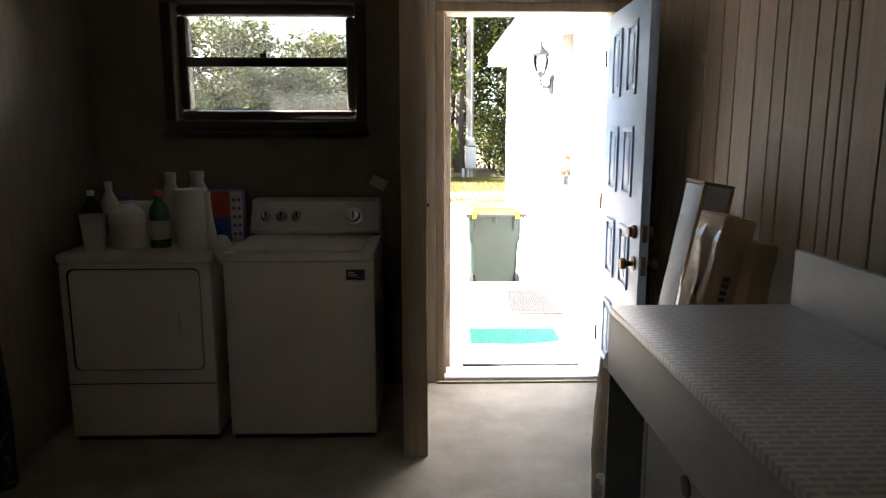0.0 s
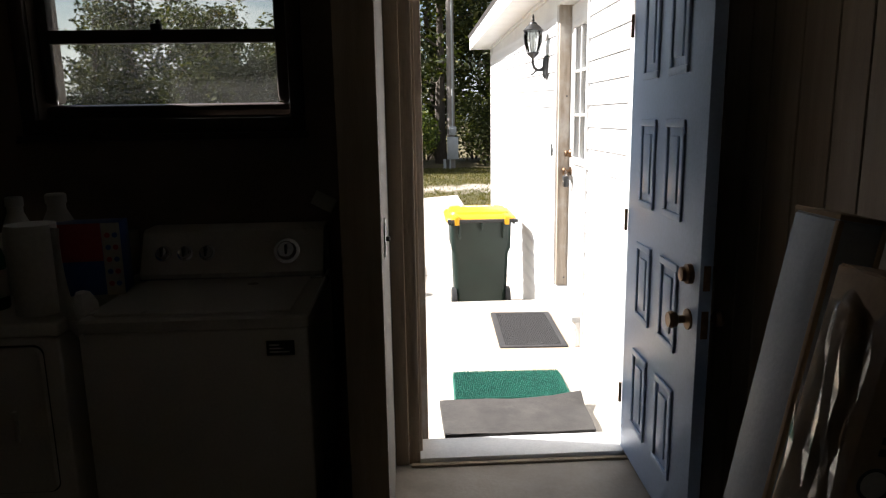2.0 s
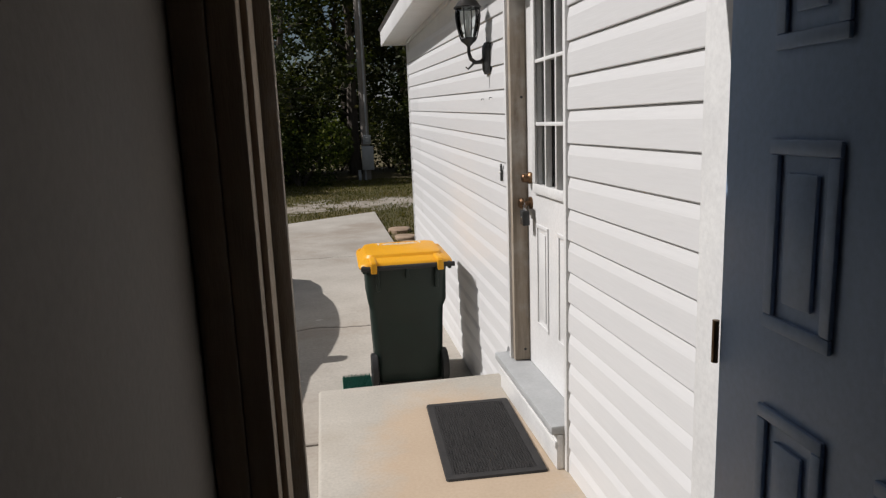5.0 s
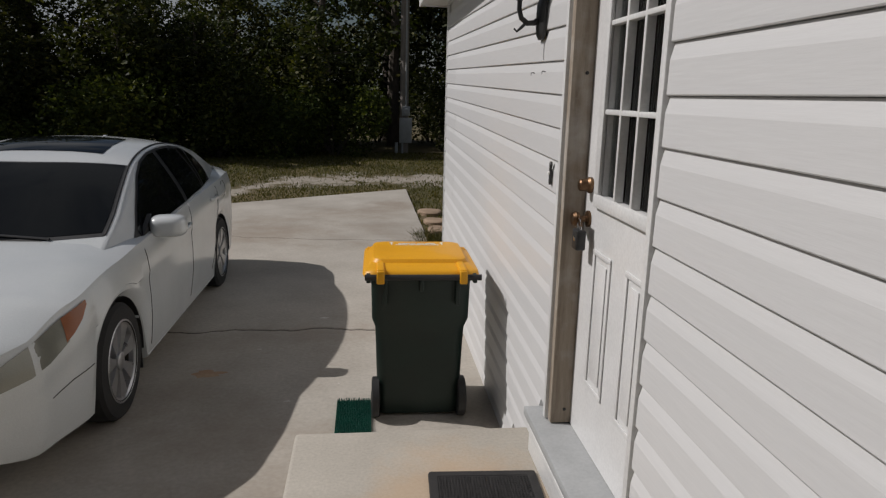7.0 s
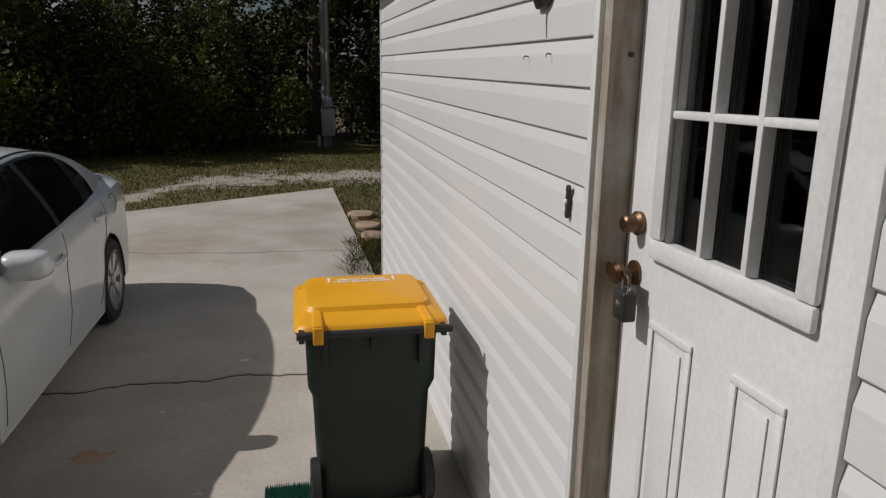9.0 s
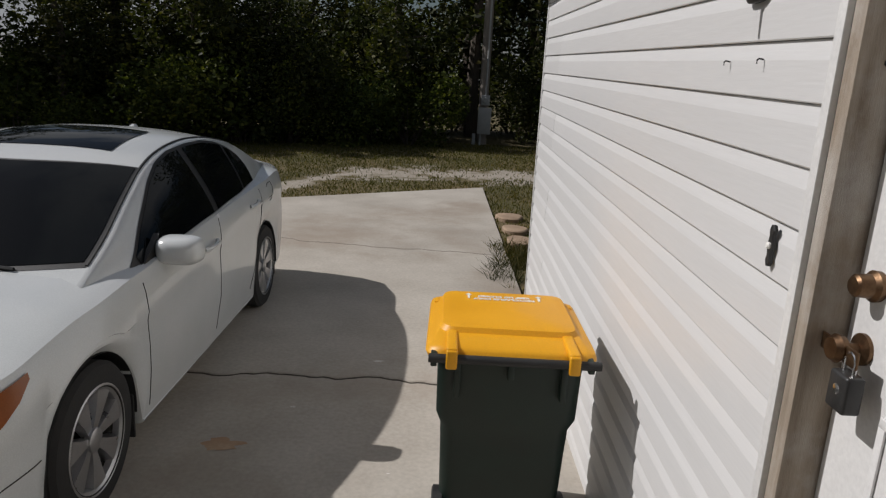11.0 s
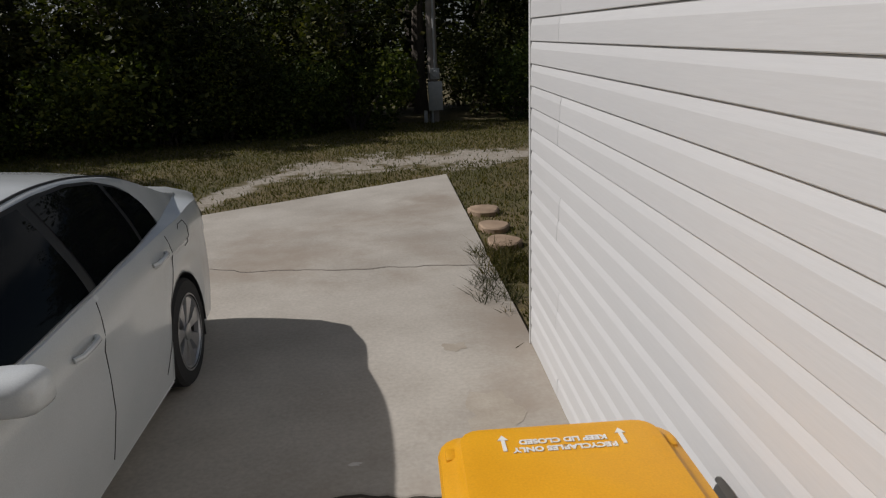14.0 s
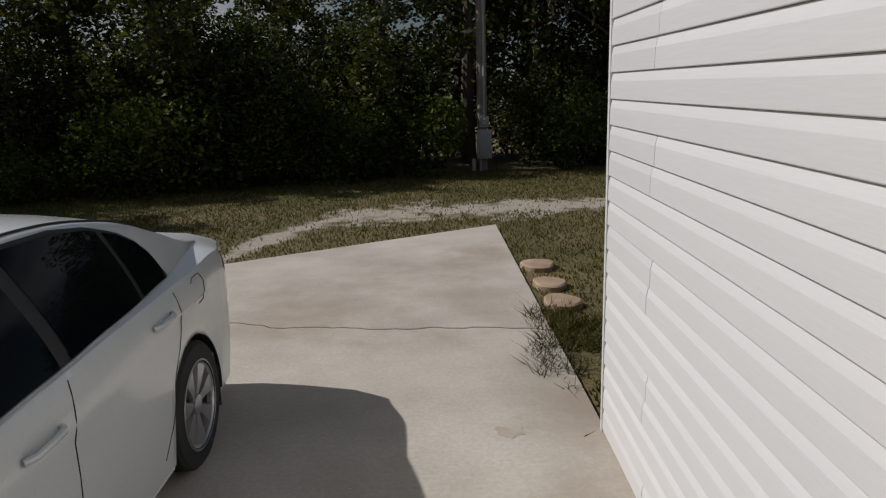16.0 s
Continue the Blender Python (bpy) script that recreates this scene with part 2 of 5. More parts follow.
def leaf_mat(name, dark, light, yellow):
    m, nt, b = nodes_of(name, 0.6, spec=0.2)
    g = nt.nodes.new("ShaderNodeNewGeometry")
    col = ramp(nt, g.outputs["Random Per Island"], [(0.0, dark), (0.75, light), (1.0, yellow)])
    oi = nt.nodes.new("ShaderNodeObjectInfo")
    col = mix(nt, col, ramp(nt, oi.outputs["Random"], [(0, (0.6, 0.7, 0.6)), (1, (1.15, 1.1, 0.9))]), 1.0, "MULTIPLY")
    nt.links.new(col, b.inputs["Base Color"])
    t = nt.nodes.new("ShaderNodeBsdfTranslucent")
    nt.links.new(mix(nt, col, (0.9, 1.0, 0.35), 1.0, "MULTIPLY"), t.inputs[0])
    mx = nt.nodes.new("ShaderNodeMixShader")
    mx.inputs[0].default_value = 0.3
    nt.links.new(b.outputs[0], mx.inputs[1])
    nt.links.new(t.outputs[0], mx.inputs[2])
    nt.links.new(mx.outputs[0], nt.nodes["Material Output"].inputs[0])
    return m


LEAF = leaf_mat("oak leaves", (0.022, 0.027, 0.011), (0.075, 0.085, 0.03), (0.19, 0.17, 0.065))
LEAF_BUSH = leaf_mat("vine leaves", (0.03, 0.045, 0.013), (0.10, 0.125, 0.03), (0.22, 0.22, 0.06))
MOSS = leaf_mat("hanging moss", (0.10, 0.095, 0.075), (0.16, 0.15, 0.12), (0.20, 0.19, 0.15))
GRASS = leaf_mat("lawn grass", (0.06, 0.064, 0.012), (0.12, 0.115, 0.026), (0.27, 0.20, 0.085))

WEED = leaf_mat("dry weeds", (0.035, 0.038, 0.012), (0.085, 0.078, 0.027), (0.22, 0.165, 0.08))


def path_mid(x):
    k = min(max(-0.9 - x, 0.0), 1.9)
    return 19.1 + 0.14 * x - 1.35 * k * k


def ground_mat():
    m, nt, b = nodes_of("lawn and sandy track", 0.95)
    n1, n2 = tex(nt, 0.8, 6), tex(nt, 14, 6, rough=0.7)
    lawn = mix(nt, ramp(nt, n1.outputs[0], [(0.3, (0.09, 0.085, 0.024)), (0.7, (0.20, 0.15, 0.07))]), ramp(nt, n2.outputs[0], [(0.3, (0.5, 0.5, 0.5)), (0.7, (1, 1, 1))]), 1.0, "MULTIPLY")
    sand = ramp(nt, n2.outputs[0], [(0.3, (0.21, 0.175, 0.13)), (0.7, (0.46, 0.42, 0.36))])
    co = nt.nodes.new("ShaderNodeTexCoord")
    sp = nt.nodes.new("ShaderNodeSeparateXYZ")
    nt.links.new(co.outputs["Object"], sp.inputs[0])

    def mt(op, a, c):
        k = nt.nodes.new("ShaderNodeMath")
        k.operation = op
        for i, v in enumerate((a, c)):
            if isinstance(v, (int, float)):
                k.inputs[i].default_value = v
            else:
                nt.links.new(v, k.inputs[i])
        return k.outputs[0]
    x, y = sp.outputs[0], sp.outputs[1]
    k = mt("MINIMUM", mt("MAXIMUM", mt("SUBTRACT", -0.9, x), 0.0), 1.9)
    mid = mt("SUBTRACT", mt("ADD", mt("MULTIPLY", x, 0.14), 19.1), mt("MULTIPLY", mt("MULTIPLY", k, k), 1.35))
    d = mt("ABSOLUTE", mt("SUBTRACT", y, mid), 0.0)
    d = mt("ADD", d, mt("MULTIPLY", mt("SUBTRACT", n1.outputs[0], 0.5), 3.4))
    d = mt("ADD", d, mt("MULTIPLY", mt("SUBTRACT", n2.outputs[0], 0.5), 2.2))
    n3 = tex(nt, 2.6, 4)
    d = mt("ADD", d, mt("MULTIPLY", mt("SUBTRACT", n3.outputs[0], 0.5), 3.0))
    fac = ramp(nt, d, [(0.5, (1, 1, 1)), (1.0, (0, 0, 0))])
    nt.links.new(mix(nt, lawn, sand, fac), b.inputs["Base Color"])
    bumped(nt, b, n2.outputs[0], 0.6, 0.03)
    return m


GROUND = ground_mat()


# ---- mesh helpers ----
def box(bm, x0, x1, y0, y1, z0, z1, bevel=0.0, seg=2):
    vs = [bm.verts.new((x, y, z)) for z in (z0, z1) for y in (y0, y1) for x in (x0, x1)]
    fs = [bm.faces.new([vs[i] for i in f]) for f in ((0, 2, 3, 1), (4, 5, 7, 6), (0, 1, 5, 4), (2, 6, 7, 3), (0, 4, 6, 2), (1, 3, 7, 5))]
    if bevel > 0:
        es = list({e for f in fs for e in f.edges})
        bmesh.ops.bevel(bm, geom=es, offset=bevel, segments=seg, affect="EDGES", profile=0.5, clamp_overlap=True)
    return bm


def bx(x0, x1, y0, y1, z0, z1, bevel=0.0, seg=2):
    return box(bmesh.new(), x0, x1, y0, y1, z0, z1, bevel, seg)


def lathe(profile, seg=20, m=None):
    """Turned shape: profile of (radius, height) about z."""
    bm = bmesh.new()
    rings = [[bm.verts.new((r * math.cos(a), r * math.sin(a), z)) for a in (2 * math.pi * i / seg for i in range(seg))] for r, z in profile]
    for a, b in zip(rings, rings[1:]):
        for i in range(seg):
            bm.faces.new((a[i], a[(i + 1) % seg], b[(i + 1) % seg], b[i]))
    bm.faces.new(rings[0][::-1])
    bm.faces.new(rings[-1])
    if m is not None:
        bmesh.ops.transform(bm, matrix=m, verts=bm.verts)
    return bm


def tube(points, radius, seg=8, taper=None):
    bm = bmesh.new()
    tube_into(bm, points, radius, seg, taper)
    return bm


def tube_into(bm, points, radius, seg=8, taper=None):
    pts = [Vector(p) for p in points]
    rings = []
    for i, p in enumerate(pts):
        d = (pts[min(i + 1, len(pts) - 1)] - pts[max(i - 1, 0)]).normalized()
        u = d.orthogonal().normalized() if abs(d.z) > 0.95 else d.cross(Vector((0, 0, 1))).normalized()
        v = d.cross(u)
        r = radius if taper is None else radius + (taper - radius) * i / (len(pts) - 1)
        rings.append([bm.verts.new(p + (u * math.cos(a) + v * math.sin(a)) * r) for a in (2 * math.pi * k / seg for k in range(seg))])
    for a, b in zip(rings, rings[1:]):
        for i in range(seg):
            bm.faces.new((a[i], a[(i + 1) % seg], b[(i + 1) % seg], b[i]))
    bm.faces.new(rings[0][::-1])
    bm.faces.new(rings[-1])


def loft(sections, close=True, caps=True):
    """Skin over sections with equal point counts."""
    bm = bmesh.new()
    rings = [[bm.verts.new(p) for p in s] for s in sections]
    n = len(rings[0])
    for a, b in zip(rings, rings[1:]):
        for i in range(n if close else n - 1):
            bm.faces.new((a[i], a[(i + 1) % n], b[(i + 1) % n], b[i]))
    if caps and close:
        bm.faces.new(rings[0][::-1])
        bm.faces.new(rings[-1])
    return bm


def prism(outline, axis, a, b):
    """Outline of 2D points pushed from a to b along an axis."""
    def p(u, v, w):
        return {"x": (w, u, v), "y": (u, w, v), "z": (u, v, w)}[axis]
    return loft([[p(u, v, a) for u, v in outline], [p(u, v, b) for u, v in outline]])


def rounded(x0, x1, y0, y1, r, n=5):
    out = []
    for cx, cy, a0 in ((x1 - r, y1 - r, 0), (x0 + r, y1 - r, 90), (x0 + r, y0 + r, 180), (x1 - r, y0 + r, 270)):
        out += [(cx + r * math.cos(radians(a0 + 90 * i / n)), cy + r * math.sin(radians(a0 + 90 * i / n))) for i in range(n + 1)]
    return out


def mesh_ob(name, bm, material, smooth=35):
    me = bpy.data.meshes.new(name)
    bmesh.ops.recalc_face_normals(bm, faces=bm.faces)
    bm.to_mesh(me)
    bm.free()
    me.materials.append(material)
    if smooth:
        me.shade_smooth()
        me.set_sharp_from_angle(angle=radians(smooth))
    return new(name, me)


def part(name, bm, material, parent, label="", smooth=35):
    ob = mesh_ob(name, bm, material, smooth)
    ob.parent = parent
    if label:
        ob["label"] = label
    return ob


def thing(name, label, category, at=(0, 0, 0), turn=0, group="", kind=""):
    ob = new(name)
    ob.empty_display_size = 0.05
    ob.matrix_world = pose(*at, 0, 0, turn)
    return tagged(ob, label, category, group, kind)


def single(name, bm, material, label, category, kind="", group="", smooth=35):
    return tagged(mesh_ob(name, bm, material, smooth), label, category, group, kind)


def piece(name, me, parent, m=None):
    ob = new(name, me)
    ob.parent = parent
    if m is not None:
        ob.matrix_basis = m
    return ob


def mesh_of(name, bm, material, smooth=0):
    me = bpy.data.meshes.new(name)
    bmesh.ops.recalc_face_normals(bm, faces=bm.faces)
    bm.to_mesh(me)
    bm.free()
    me.materials.append(material)
    if smooth:
        me.shade_smooth()
        me.set_sharp_from_angle(angle=radians(smooth))
    return me


# ---- levels and main lines ----
DRIVE = -0.32
WALL_X = 1.2          # outer face of the neighbouring house wall
HOUSE_END = 10.62
BACK = 4.08           # inner face of the laundry room's outer wall
OUT = 4.24            # its outer face
DX0, DX1, DTOP = 0.095, 1.02, 2.07
ROOM_L, ROOM_R, ROOM_S, ROOM_H = -1.80, 1.17, -1.4, 2.42

# ---- ground ----
bm = bmesh.new()
xs = [-400, -120, -40, -20, -10, 0, 10, 20, 40, 120, 400]
grid = [[bm.verts.new((x, y + 15, DRIVE - 0.03)) for x in xs] for y in xs]
for r0, r1 in zip(grid, grid[1:]):
    for i in range(len(xs) - 1):
        bm.faces.new((r0[i], r0[i + 1], r1[i + 1], r1[i]))
single("ground", bm, GROUND, "patchy lawn with a bare sandy wheel track", "ground", "structure")

# driveway slabs, split along the two wandering cracks
def crack_line(base, x, s):
    return base + 0.09 * noise.noise((x * 0.9, s, 0)) + 0.07 * noise.noise((x * 3.2, s, 3)) + 0.028 * noise.noise((x * 11.0, s, 6))


def far_edge(x):
    return 17.5 - (1.3 - x) * 0.64 + 0.02 * noise.noise((x * 3, 8, 1))


def slab(name, lo, hi, x0, x1, n=70):
    bm = bmesh.new()
    rows = []
    for i in range(n + 1):
        x = x0 + (x1 - x0) * i / n
        a, b = lo(x), hi(x)
        rows.append([bm.verts.new(p) for p in ((x, a, DRIVE - 0.12), (x, a, DRIVE - 0.006), (x, a + 0.008, DRIVE), (x, b - 0.008, DRIVE), (x, b, DRIVE - 0.006), (x, b, DRIVE - 0.12))])
    for r0, r1 in zip(rows, rows[1:]):
        for k in range(5):
            bm.faces.new((r0[k], r0[k + 1], r1[k + 1], r1[k]))
    bm.faces.new(rows[0])
    bm.faces.new(rows[-1][::-1])
    return mesh_ob(name, bm, CONCRETE, 30)


drive = thing("driveway", "pale stained concrete driveway with wandering cracks", "driveway", kind="structure")
cuts = [lambda x: -3.0, lambda x: 4.2 + 2.5, lambda x: crack_line(9.03 - 0.03 * x, x, 1.5), lambda x: crack_line(12.58 - 0.14 * x, x, 4.5), far_edge]
for lo, hi in zip(cuts, cuts[1:]):
    a = slab("slab", lambda x, f=lo: f(x) + 0.013, lambda x, f=hi: f(x) - 0.013, -5.6, 1.24, 170)
    a.parent = drive

def blot(x, y, w, d, seed, z, n=28):
    bm = bmesh.new()
    c = bm.verts.new((x, y, z))
    ring = [bm.verts.new((x + w * math.cos(a) * q, y + d * math.sin(a) * q, z)) for a, q in ((2 * math.pi * i / n, 0.75 + 0.5 * noise.noise((math.cos(2 * math.pi * i / n) * 1.6, math.sin(2 * math.pi * i / n) * 1.6, seed)) + 0.25 * noise.noise((i * 1.7, seed, 2))) for i in range(n))]
    for i in range(n):
        bm.faces.new((c, ring[i], ring[(i + 1) % n]))
    return bm


RUST = surface("rust stain", (0.36, 0.20, 0.11), (0.46, 0.33, 0.22), 0.85, 9, 60, 0.2)
DAMP = surface("brown stain", (0.36, 0.31, 0.245), (0.45, 0.40, 0.33), 0.8, 7, 60, 0.2)
CHALK = surface("chalky fleck", (0.62, 0.60, 0.56), (0.7, 0.68, 0.64), 0.9, 9, 60, 0.1)
part("rust_stain", blot(-0.62, 8.20, 0.13, 0.075, 2.0, DRIVE + 0.002), RUST, drive, "orange rust stain", smooth=0)
part("stain", blot(0.82, 9.72, 0.22, 0.30, 5.0, DRIVE + 0.002), DAMP, drive, "brownish damp stain", smooth=0)
part("stain", blot(0.70, 10.65, 0.10, 0.10, 7.0, DRIVE + 0.002), DAMP, drive, smooth=0)
for fx, fy, fs in ((0.082, 9.345, 0.045), (-0.35, 8.64, 0.025), (-0.05, 7.75, 0.03), (0.25, 8.0, 0.012), (-0.15, 10.1, 0.012)):
    part("fleck", blot(fx, fy, fs, fs * 0.45, fx * 9, DRIVE + 0.002, 12), CHALK, drive, smooth=0)

# soil strips, coloured dark to stand in for the shade down the cracks
SOIL_SHADE = surface("dark soil and painted shade in the cracks", (0.035, 0.028, 0.02), (0.07, 0.055, 0.04), 0.95, 14, 60, 0.4)
for f in cuts[1:4]:
    bm = bmesh.new()
    edge = [[bm.verts.new((x, f(x) + d, DRIVE - 0.0055)) for d in (-0.0125, 0.0125)] for x in (-5.6 + 6.84 * i / 170 for i in range(171))]
    for r0, r1 in zip(edge, edge[1:]):
        bm.faces.new((r0[0], r0[1], r1[1], r1[0]))
    part("crack_soil", bm, SOIL_SHADE, drive, "dark strip of soil and painted shade filling a crack", smooth=0)

# ---- landing with its lower step ----
landing = thing("landing", "concrete landing with one lower step, rust stained", "landing", kind="structure")
part("upper_slab", bx(0.10, WALL_X - 0.004, OUT, 6.73, DRIVE - 0.05, 0.0, 0.018, 3), STEP_CONCRETE, landing)
part("lower_step", bx(0.14, WALL_X - 0.006, 6.735, 7.03, DRIVE - 0.05, -0.16, 0.018, 3), STEP_CONCRETE, landing)

# ---- laundry room shell ----
single("floor", bx(ROOM_L - 0.12, ROOM_R + 0.1, ROOM_S - 0.12, OUT, -0.2, 0.0), ROOM_FLOOR, "bare worn concrete floor with dust and specks", "floor", "structure")
single("ceiling", bx(ROOM_L - 0.12, ROOM_R + 0.1, ROOM_S - 0.12, OUT, ROOM_H, ROOM_H + 0.12), CEILING_M, "plain board ceiling", "ceiling", "structure")
single("roof", bx(ROOM_L - 0.3, ROOM_R + 0.1, ROOM_S - 0.3, OUT + 0.02, ROOM_H + 0.125, ROOM_H + 0.25), ROOF_M, "low shingled roof of the laundry room", "roof", "structure")
WX0, WX1, WZ0, WZ1 = -1.345, -0.385, 1.50, 2.11
bm = bmesh.new()
for a in ((ROOM_L - 0.12, WX0, 0, ROOM_H), (WX0, WX1, 0, WZ0), (WX0, WX1, WZ1, ROOM_H), (WX1, DX0 - 0.05, 0, ROOM_H), (DX0 - 0.05, DX1 + 0.05, DTOP + 0.05, ROOM_H), (DX1 + 0.05, ROOM_R + 0.1, 0, ROOM_H)):
    box(bm, a[0], a[1], BACK, OUT - 0.004, a[2], a[3])
single("wall_north", bm, DARK_WALL, "brown painted wall with a window and a doorway", "wall", "structure", smooth=0)
# never in view: closes the room, pale so that it throws daylight back
single("wall_south", bx(ROOM_L - 0.12, ROOM_R + 0.1, ROOM_S - 0.12, ROOM_S, 0, ROOM_H), CEILING_M, "unseen rear wall, made pale to bounce daylight", "wall", "structure")
single("wall_west", bx(ROOM_L - 0.12, ROOM_L, ROOM_S, BACK, 0, ROOM_H), PANELLING, "wood-grained panelled wall", "wall", "structure")
east = thing("wall_east", "vertical wood-grained wall panelling with dark grooves", "wall", kind="structure")
part("backing", bx(ROOM_R + 0.008, ROOM_R + 0.1, ROOM_S, BACK, 0, ROOM_H), DARK_GAP, east)

# stub partition between washer and doorway
stub = thing("wall_stub", "short partition wall with a bare wooden end post", "wall", kind="structure")
part("wallboard", bx(-0.11, -0.012, 3.185, BACK - 0.002, 0, ROOM_H - 0.002), SHADED_WALL, stub, "off-white painted wallboard, darkened to hold its shade")
part("end_post", bx(-0.115, -0.006, 3.148, 3.184, 0, ROOM_H - 0.003, 0.003), STUD, stub, "bare wooden end post")

# doorway lining
door_frame = thing("door_frame", "worn wooden door frame with flaking paint", "door frame", kind="structure")
# left jamb faces away from the light: its shade is put in as STUD
for x0, x1 in ((DX0 - 0.048, DX0), (DX1, DX1 + 0.048)):
    part("jamb", bx(x0, x1, BACK - 0.012, OUT + 0.012, 0.0, DTOP, 0.003), STUD if x0 < 0.5 else WHITE_TRIM, door_frame)
part("head", bx(DX0 - 0.048, DX1 + 0.048, BACK - 0.012, OUT + 0.012, DTOP, DTOP + 0.048, 0.003), STUD, door_frame)
part("casing", bx(DX0 - 0.105, DX0 - 0.05, BACK - 0.02, BACK - 0.001, 0, DTOP + 0.1, 0.003), STUD, door_frame)
part("casing", bx(DX0 - 0.048, DX1 + 0.1, BACK - 0.02, BACK - 0.001, DTOP + 0.05, DTOP + 0.1, 0.003), STUD, door_frame)
# STUD here as well, a darker colour for the shaded left side
part("stop", bx(DX0, DX0 + 0.012, BACK + 0.05, OUT, 0.02, DTOP, 0.002), STUD, door_frame)
part("threshold", bx(DX0, DX1, BACK - 0.02, OUT + 0.008, 0.0, 0.03, 0.006), WHITE_TRIM, door_frame, "scuffed pale threshold bar")
part("outer_casing", bx(DX0 - 0.06, DX0 + 0.042, OUT + 0.013, OUT + 0.055, 0.003, DTOP + 0.1, 0.004), OLD_WOOD, door_frame, "weathered outer casing")
part("floor_strip", bx(DX0 - 0.04, DX1, BACK - 0.045, BACK - 0.021, 0.0, 0.012, 0.003), STUD, door_frame)

# ---- neighbouring house ----
LAP, LAP0 = 0.130, -0.406
house = thing("house", "white vinyl-sided house with a white soffit", "house", kind="structure")
HD0, HD1 = 5.52, 6.395          # doorway in the house wall
bm = bmesh.new()
for a in ((OUT + 0.002, HD0, -0.4, 2.45), (HD1, HOUSE_END, -0.4, 2.45), (HD0, HD1, -0.4, 0.02), (HD0, HD1, 2.26, 2.45)):
    box(bm, WALL_X + 0.004, WALL_X + 0.13, a[0], a[1], a[2], a[3])
box(bm, WALL_X + 0.004, WALL_X + 9.0, HOUSE_END - 0.13, HOUSE_END - 0.002, -0.4, 2.45)
part("wall", bm, WHITE_TRIM, house, smooth=0)
part("corner_post", bx(WALL_X - 0.022, WALL_X + 0.055, HOUSE_END - 0.012, HOUSE_END + 0.02, -0.33, 2.40, 0.004), WHITE_TRIM, house)
part("starter_strip", bx(WALL_X - 0.012, WALL_X + 0.003, 7.03, HOUSE_END - 0.013, DRIVE + 0.002, DRIVE + 0.035, 0.003), WHITE_TRIM, house)
part("skirt", bx(WALL_X - 0.012, WALL_X + 0.003, OUT + 0.01, HD0 - 0.03, 0.001, 0.03, 0.003), WHITE_TRIM, house)
part("soffit", bx(0.955, WALL_X + 0.1, OUT + 0.03, HOUSE_END + 0.28, 2.405, 2.42), SOFFIT, house)
part("fascia", bx(0.925, 0.954, OUT + 0.03, HOUSE_END + 0.30, 2.385, 2.56, 0.003), SOFFIT, house)
part("frieze", bx(WALL_X - 0.02, WALL_X + 0.003, OUT + 0.03, HOUSE_END - 0.02, 2.375, 2.404, 0.003), WHITE_TRIM, house)
part("roof", prism([(0.90, 2.565), (5.6, 4.6), (10.3, 2.565), (10.3, 2.5), (0.956, 2.5)], "y", OUT + 0.04, HOUSE_END + 0.3), ROOF_M, house, smooth=0)
part("gable", bx(0.93, 1.25, HOUSE_END + 0.282, HOUSE_END + 0.30, 2.39, 2.56), SOFFIT, house)
part("interior", bx(WALL_X + 1.4, WALL_X + 1.45, 4.4, HOUSE_END - 0.2, 0.0, 2.44), DARK_WALL, house)
part("inner_floor", bx(WALL_X + 0.14, WALL_X + 1.4, 4.4, HOUSE_END - 0.2, 0.1, 0.18), DARK_WALL, house)
part("inner_ceiling", bx(WALL_X + 0.14, WALL_X + 1.4, 4.4, HOUSE_END - 0.2, 2.40, 2.44), CEILING_M, house)
part("inner_end", bx(WALL_X + 0.14, WALL_X + 1.4, 4.36, 4.4, 0.1, 2.44), DARK_WALL, house)


def lap_profile():
    return [(0.003, 0.0), (-0.015, 0.0), (-0.017, 0.003), (-0.016, 0.086), (-0.0135, 0.098), (-0.0068, LAP - 0.002), (0.003, LAP - 0.002)]


# door casing channels
part("channel", bx(WALL_X - 0.026, WALL_X + 0.07, HD1 - 0.002, HD1 + 0.028, 0.21, 2.30, 0.003), WHITE_TRIM, house)
part("channel", bx(WALL_X - 0.026, WALL_X + 0.07, HD0 - 0.028, HD0 + 0.002, 0.0, 2.30, 0.003), WHITE_TRIM, house)
part("channel", bx(WALL_X - 0.026, WALL_X + 0.07, HD0 - 0.028, HD1 + 0.028, 2.262, 2.298, 0.003), WHITE_TRIM, house)
part("jamb", bx(WALL_X - 0.012, WALL_X + 0.12, HD1 - 0.045, HD1 - 0.003, 0.21, 2.262, 0.002), OLD_WOOD, house, "weathered bare wood jamb with flaking paint")
part("jamb", bx(WALL_X + 0.004, WALL_X + 0.12, HD0 + 0.003, HD0 + 0.03, 0.21, 2.262, 0.002), OLD_WOOD, house)
part("screw", lathe([(0.007, 0), (0.007, 0.003), (0.003, 0.004)], 10, pose(1.245, HD1 - 0.045, 1.626, 90)), BLACK_IRON, house)
part("screw", lathe([(0.007, 0), (0.007, 0.003), (0.003, 0.004)], 10, pose(1.245, HD1 - 0.045, 0.27, 90)), BLACK_IRON, house)
part("door_sill", bx(WALL_X - 0.085, WALL_X + 0.12, HD0 - 0.0, HD1 + 0.13, 0.165, 0.205, 0.006), METER_GREY, house, "grey painted door sill")
part("sill_riser", bx(WALL_X - 0.06, WALL_X + 0.0, HD0 + 0.002, HD1 + 0.11, 0.001, 0.164, 0.004), WHITE_TRIM, house)
part("sill_trim", bx(WALL_X - 0.068, WALL_X - 0.061, HD0 + 0.002, HD1 + 0.11, 0.10, 0.13, 0.002), WHITE_TRIM, house)

